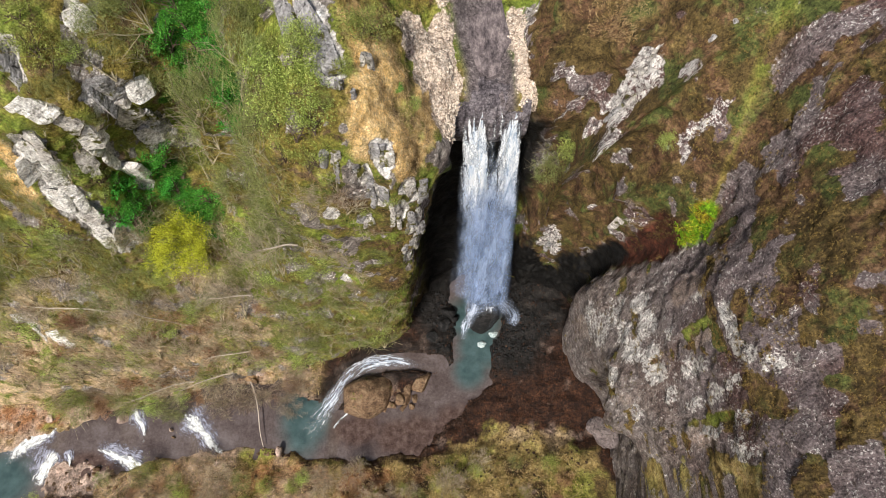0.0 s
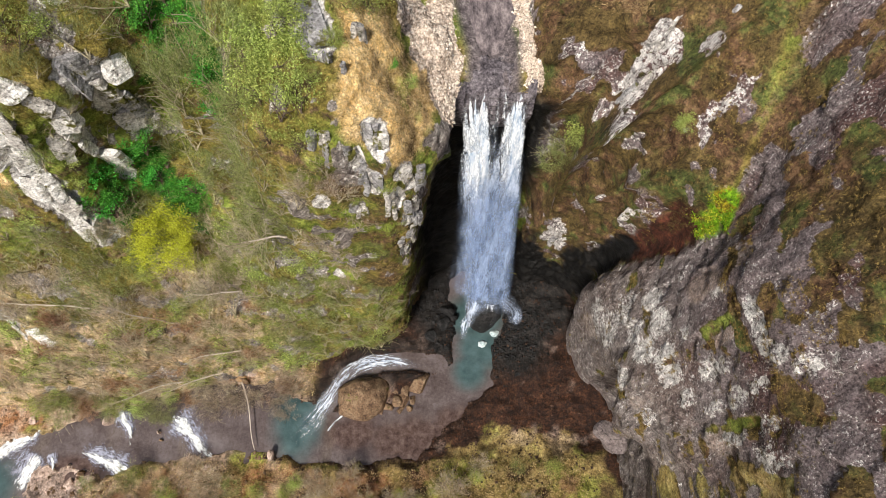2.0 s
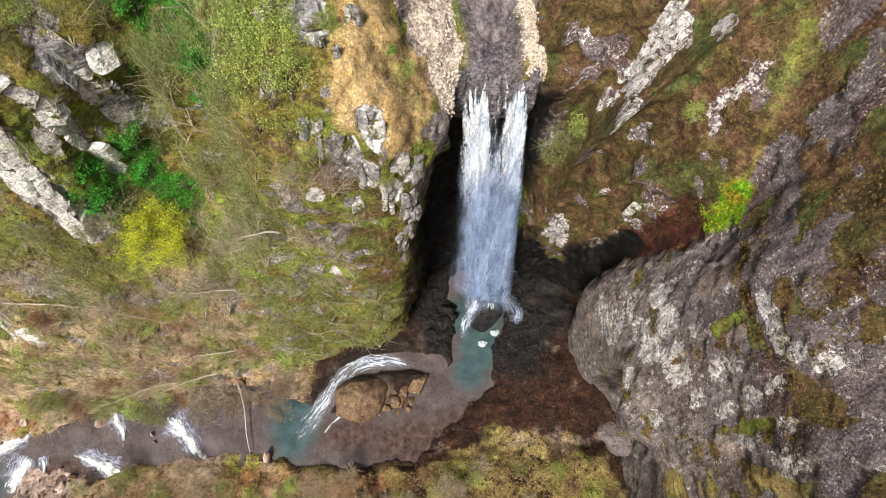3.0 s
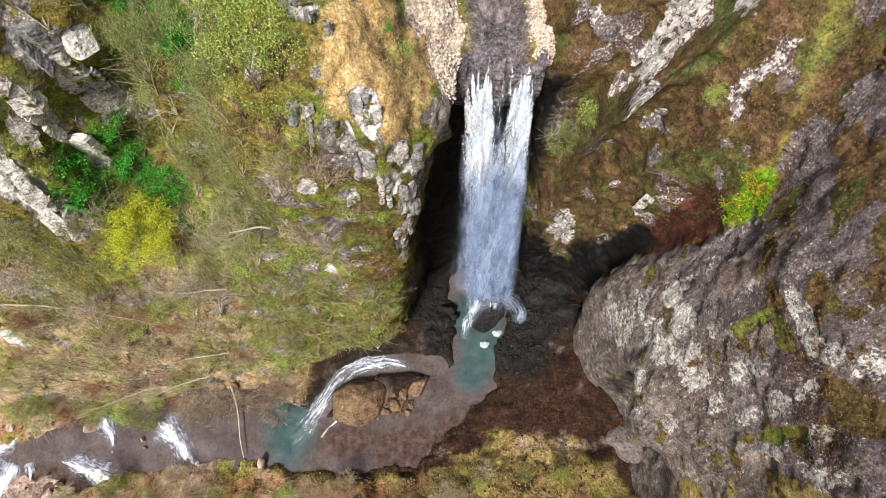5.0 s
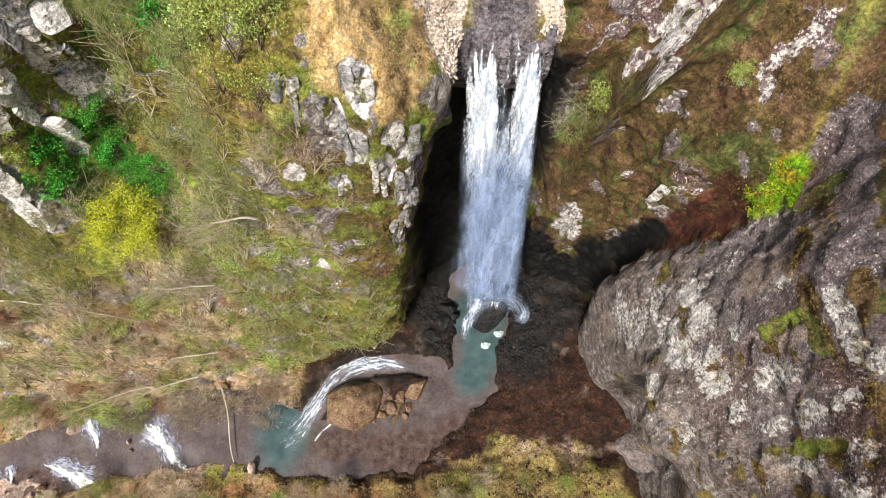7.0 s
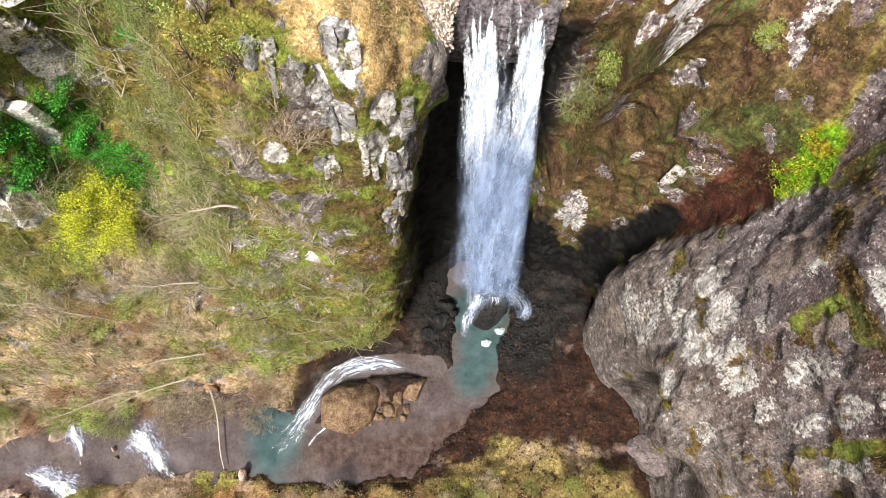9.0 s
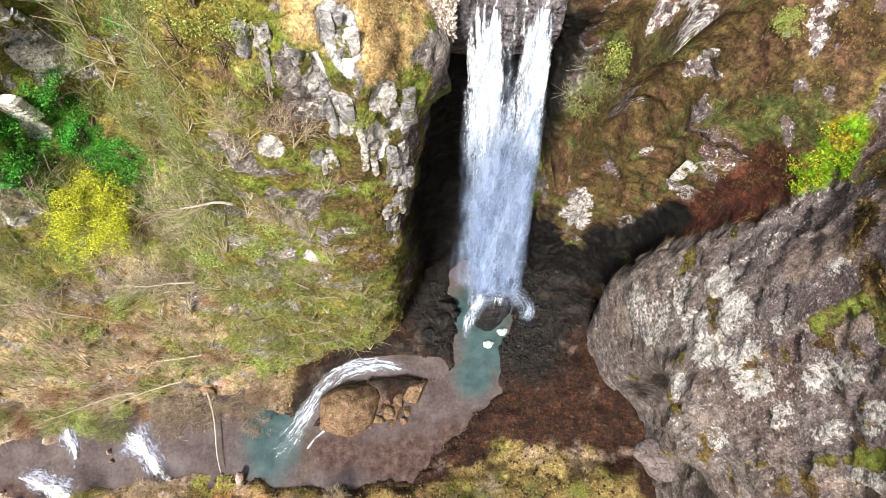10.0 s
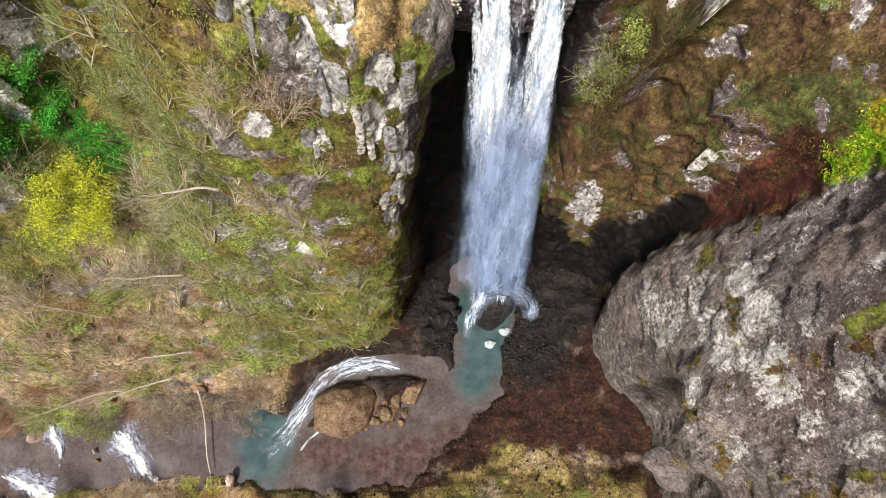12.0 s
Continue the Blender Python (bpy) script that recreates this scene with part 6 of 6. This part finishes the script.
pick = rng.permutation(np.flatnonzero(soft & (U <= 15.6) & ((green <= 0.0) | (goldy > 0.4))))[:11000]
tufts("dry_grass", P[pick], mesh_n[pick], 9, 0.24, 0.014, STRAW, "straw-coloured dry grass on the cliffs", 23)
pick = rng.permutation(np.flatnonzero(soft & (goldy > 0.4)))[:3500]
tufts("dry_grass", P[pick], mesh_n[pick], 14, 0.2, 0.011, GOLDEN, "golden dry grass on the brow beside the fall", 24)


def pompoms(name, where, ways, blades, size, material, label, seed):
    """Rounded grass tussocks, as one mesh of single blades."""
    rng = np.random.RandomState(seed)
    n = len(where) * blades
    big = np.repeat(size * rng.uniform(0.5, 1.4, len(where)), blades)[:, None]
    d = rng.normal(0, 1, (n, 3)) + np.repeat(ways, blades, 0) * 0.9 + (0, 0, 0.3)
    d /= np.linalg.norm(d, axis=1, keepdims=True)
    side = np.cross(d, rng.normal(0, 1, (n, 3)))
    side /= np.maximum(np.linalg.norm(side, axis=1, keepdims=True), 1e-6)
    root = np.repeat(where, blades, 0)
    v = np.stack([root - side * 0.01 + d * big * 0.2, root + side * 0.01 + d * big * 0.2, root + d * big * rng.uniform(0.7, 1.1, (n, 1)) - (0, 0, 0.05)], 1).reshape(-1, 3)
    ob = new(name, mesh_from(name, v, np.arange(n * 3).reshape(n, 3), False))
    ob.data.materials.append(material)
    return tagged(ob, label, "grass", kind="stuff")


on_east = np.flatnonzero(seen_side & (U >= 18.2) & (U < 25.2) & (clumped > 0.15))
pick = rng.permutation(on_east)[:2600]
pompoms("tussock_grass", P[pick], mesh_n[pick], 80, 0.15, TUSSOCK, "ochre grass tussocks on the dark rock wall", 25)
pick = rng.permutation(np.flatnonzero(seen_side & (U >= 18.2) & (U < 25.2) & (green > 0.12)))[:700]
pompoms("tussock_grass", P[pick], mesh_n[pick], 60, 0.13, SPUR_GRASS, "olive-brown grass tussocks on the dark rock wall", 26)
bank_i = rng.permutation(np.flatnonzero((shelf < 0.3) & (gX > -52) & (gX < 14) & (gY > -4) & (wet_way < 0.05) & (((gY < 6.3)) | ((gX < -14) & (gY > 12) & (gY < 18)))))
tufts("bank_grass", G[bank_i[:9000]], np.tile((0.0, 0, 1), (9000, 1)), 7, 0.32, 0.022, GOLDEN, "straw-coloured grass on the stream's banks", 27, 0.6)
tufts("bank_grass", G[bank_i[9000:14000]], np.tile((0.0, 0, 1), (len(bank_i[9000:14000]), 1)), 7, 0.32, 0.022, MOSSY, "olive grass on the stream's banks", 28, 0.6)
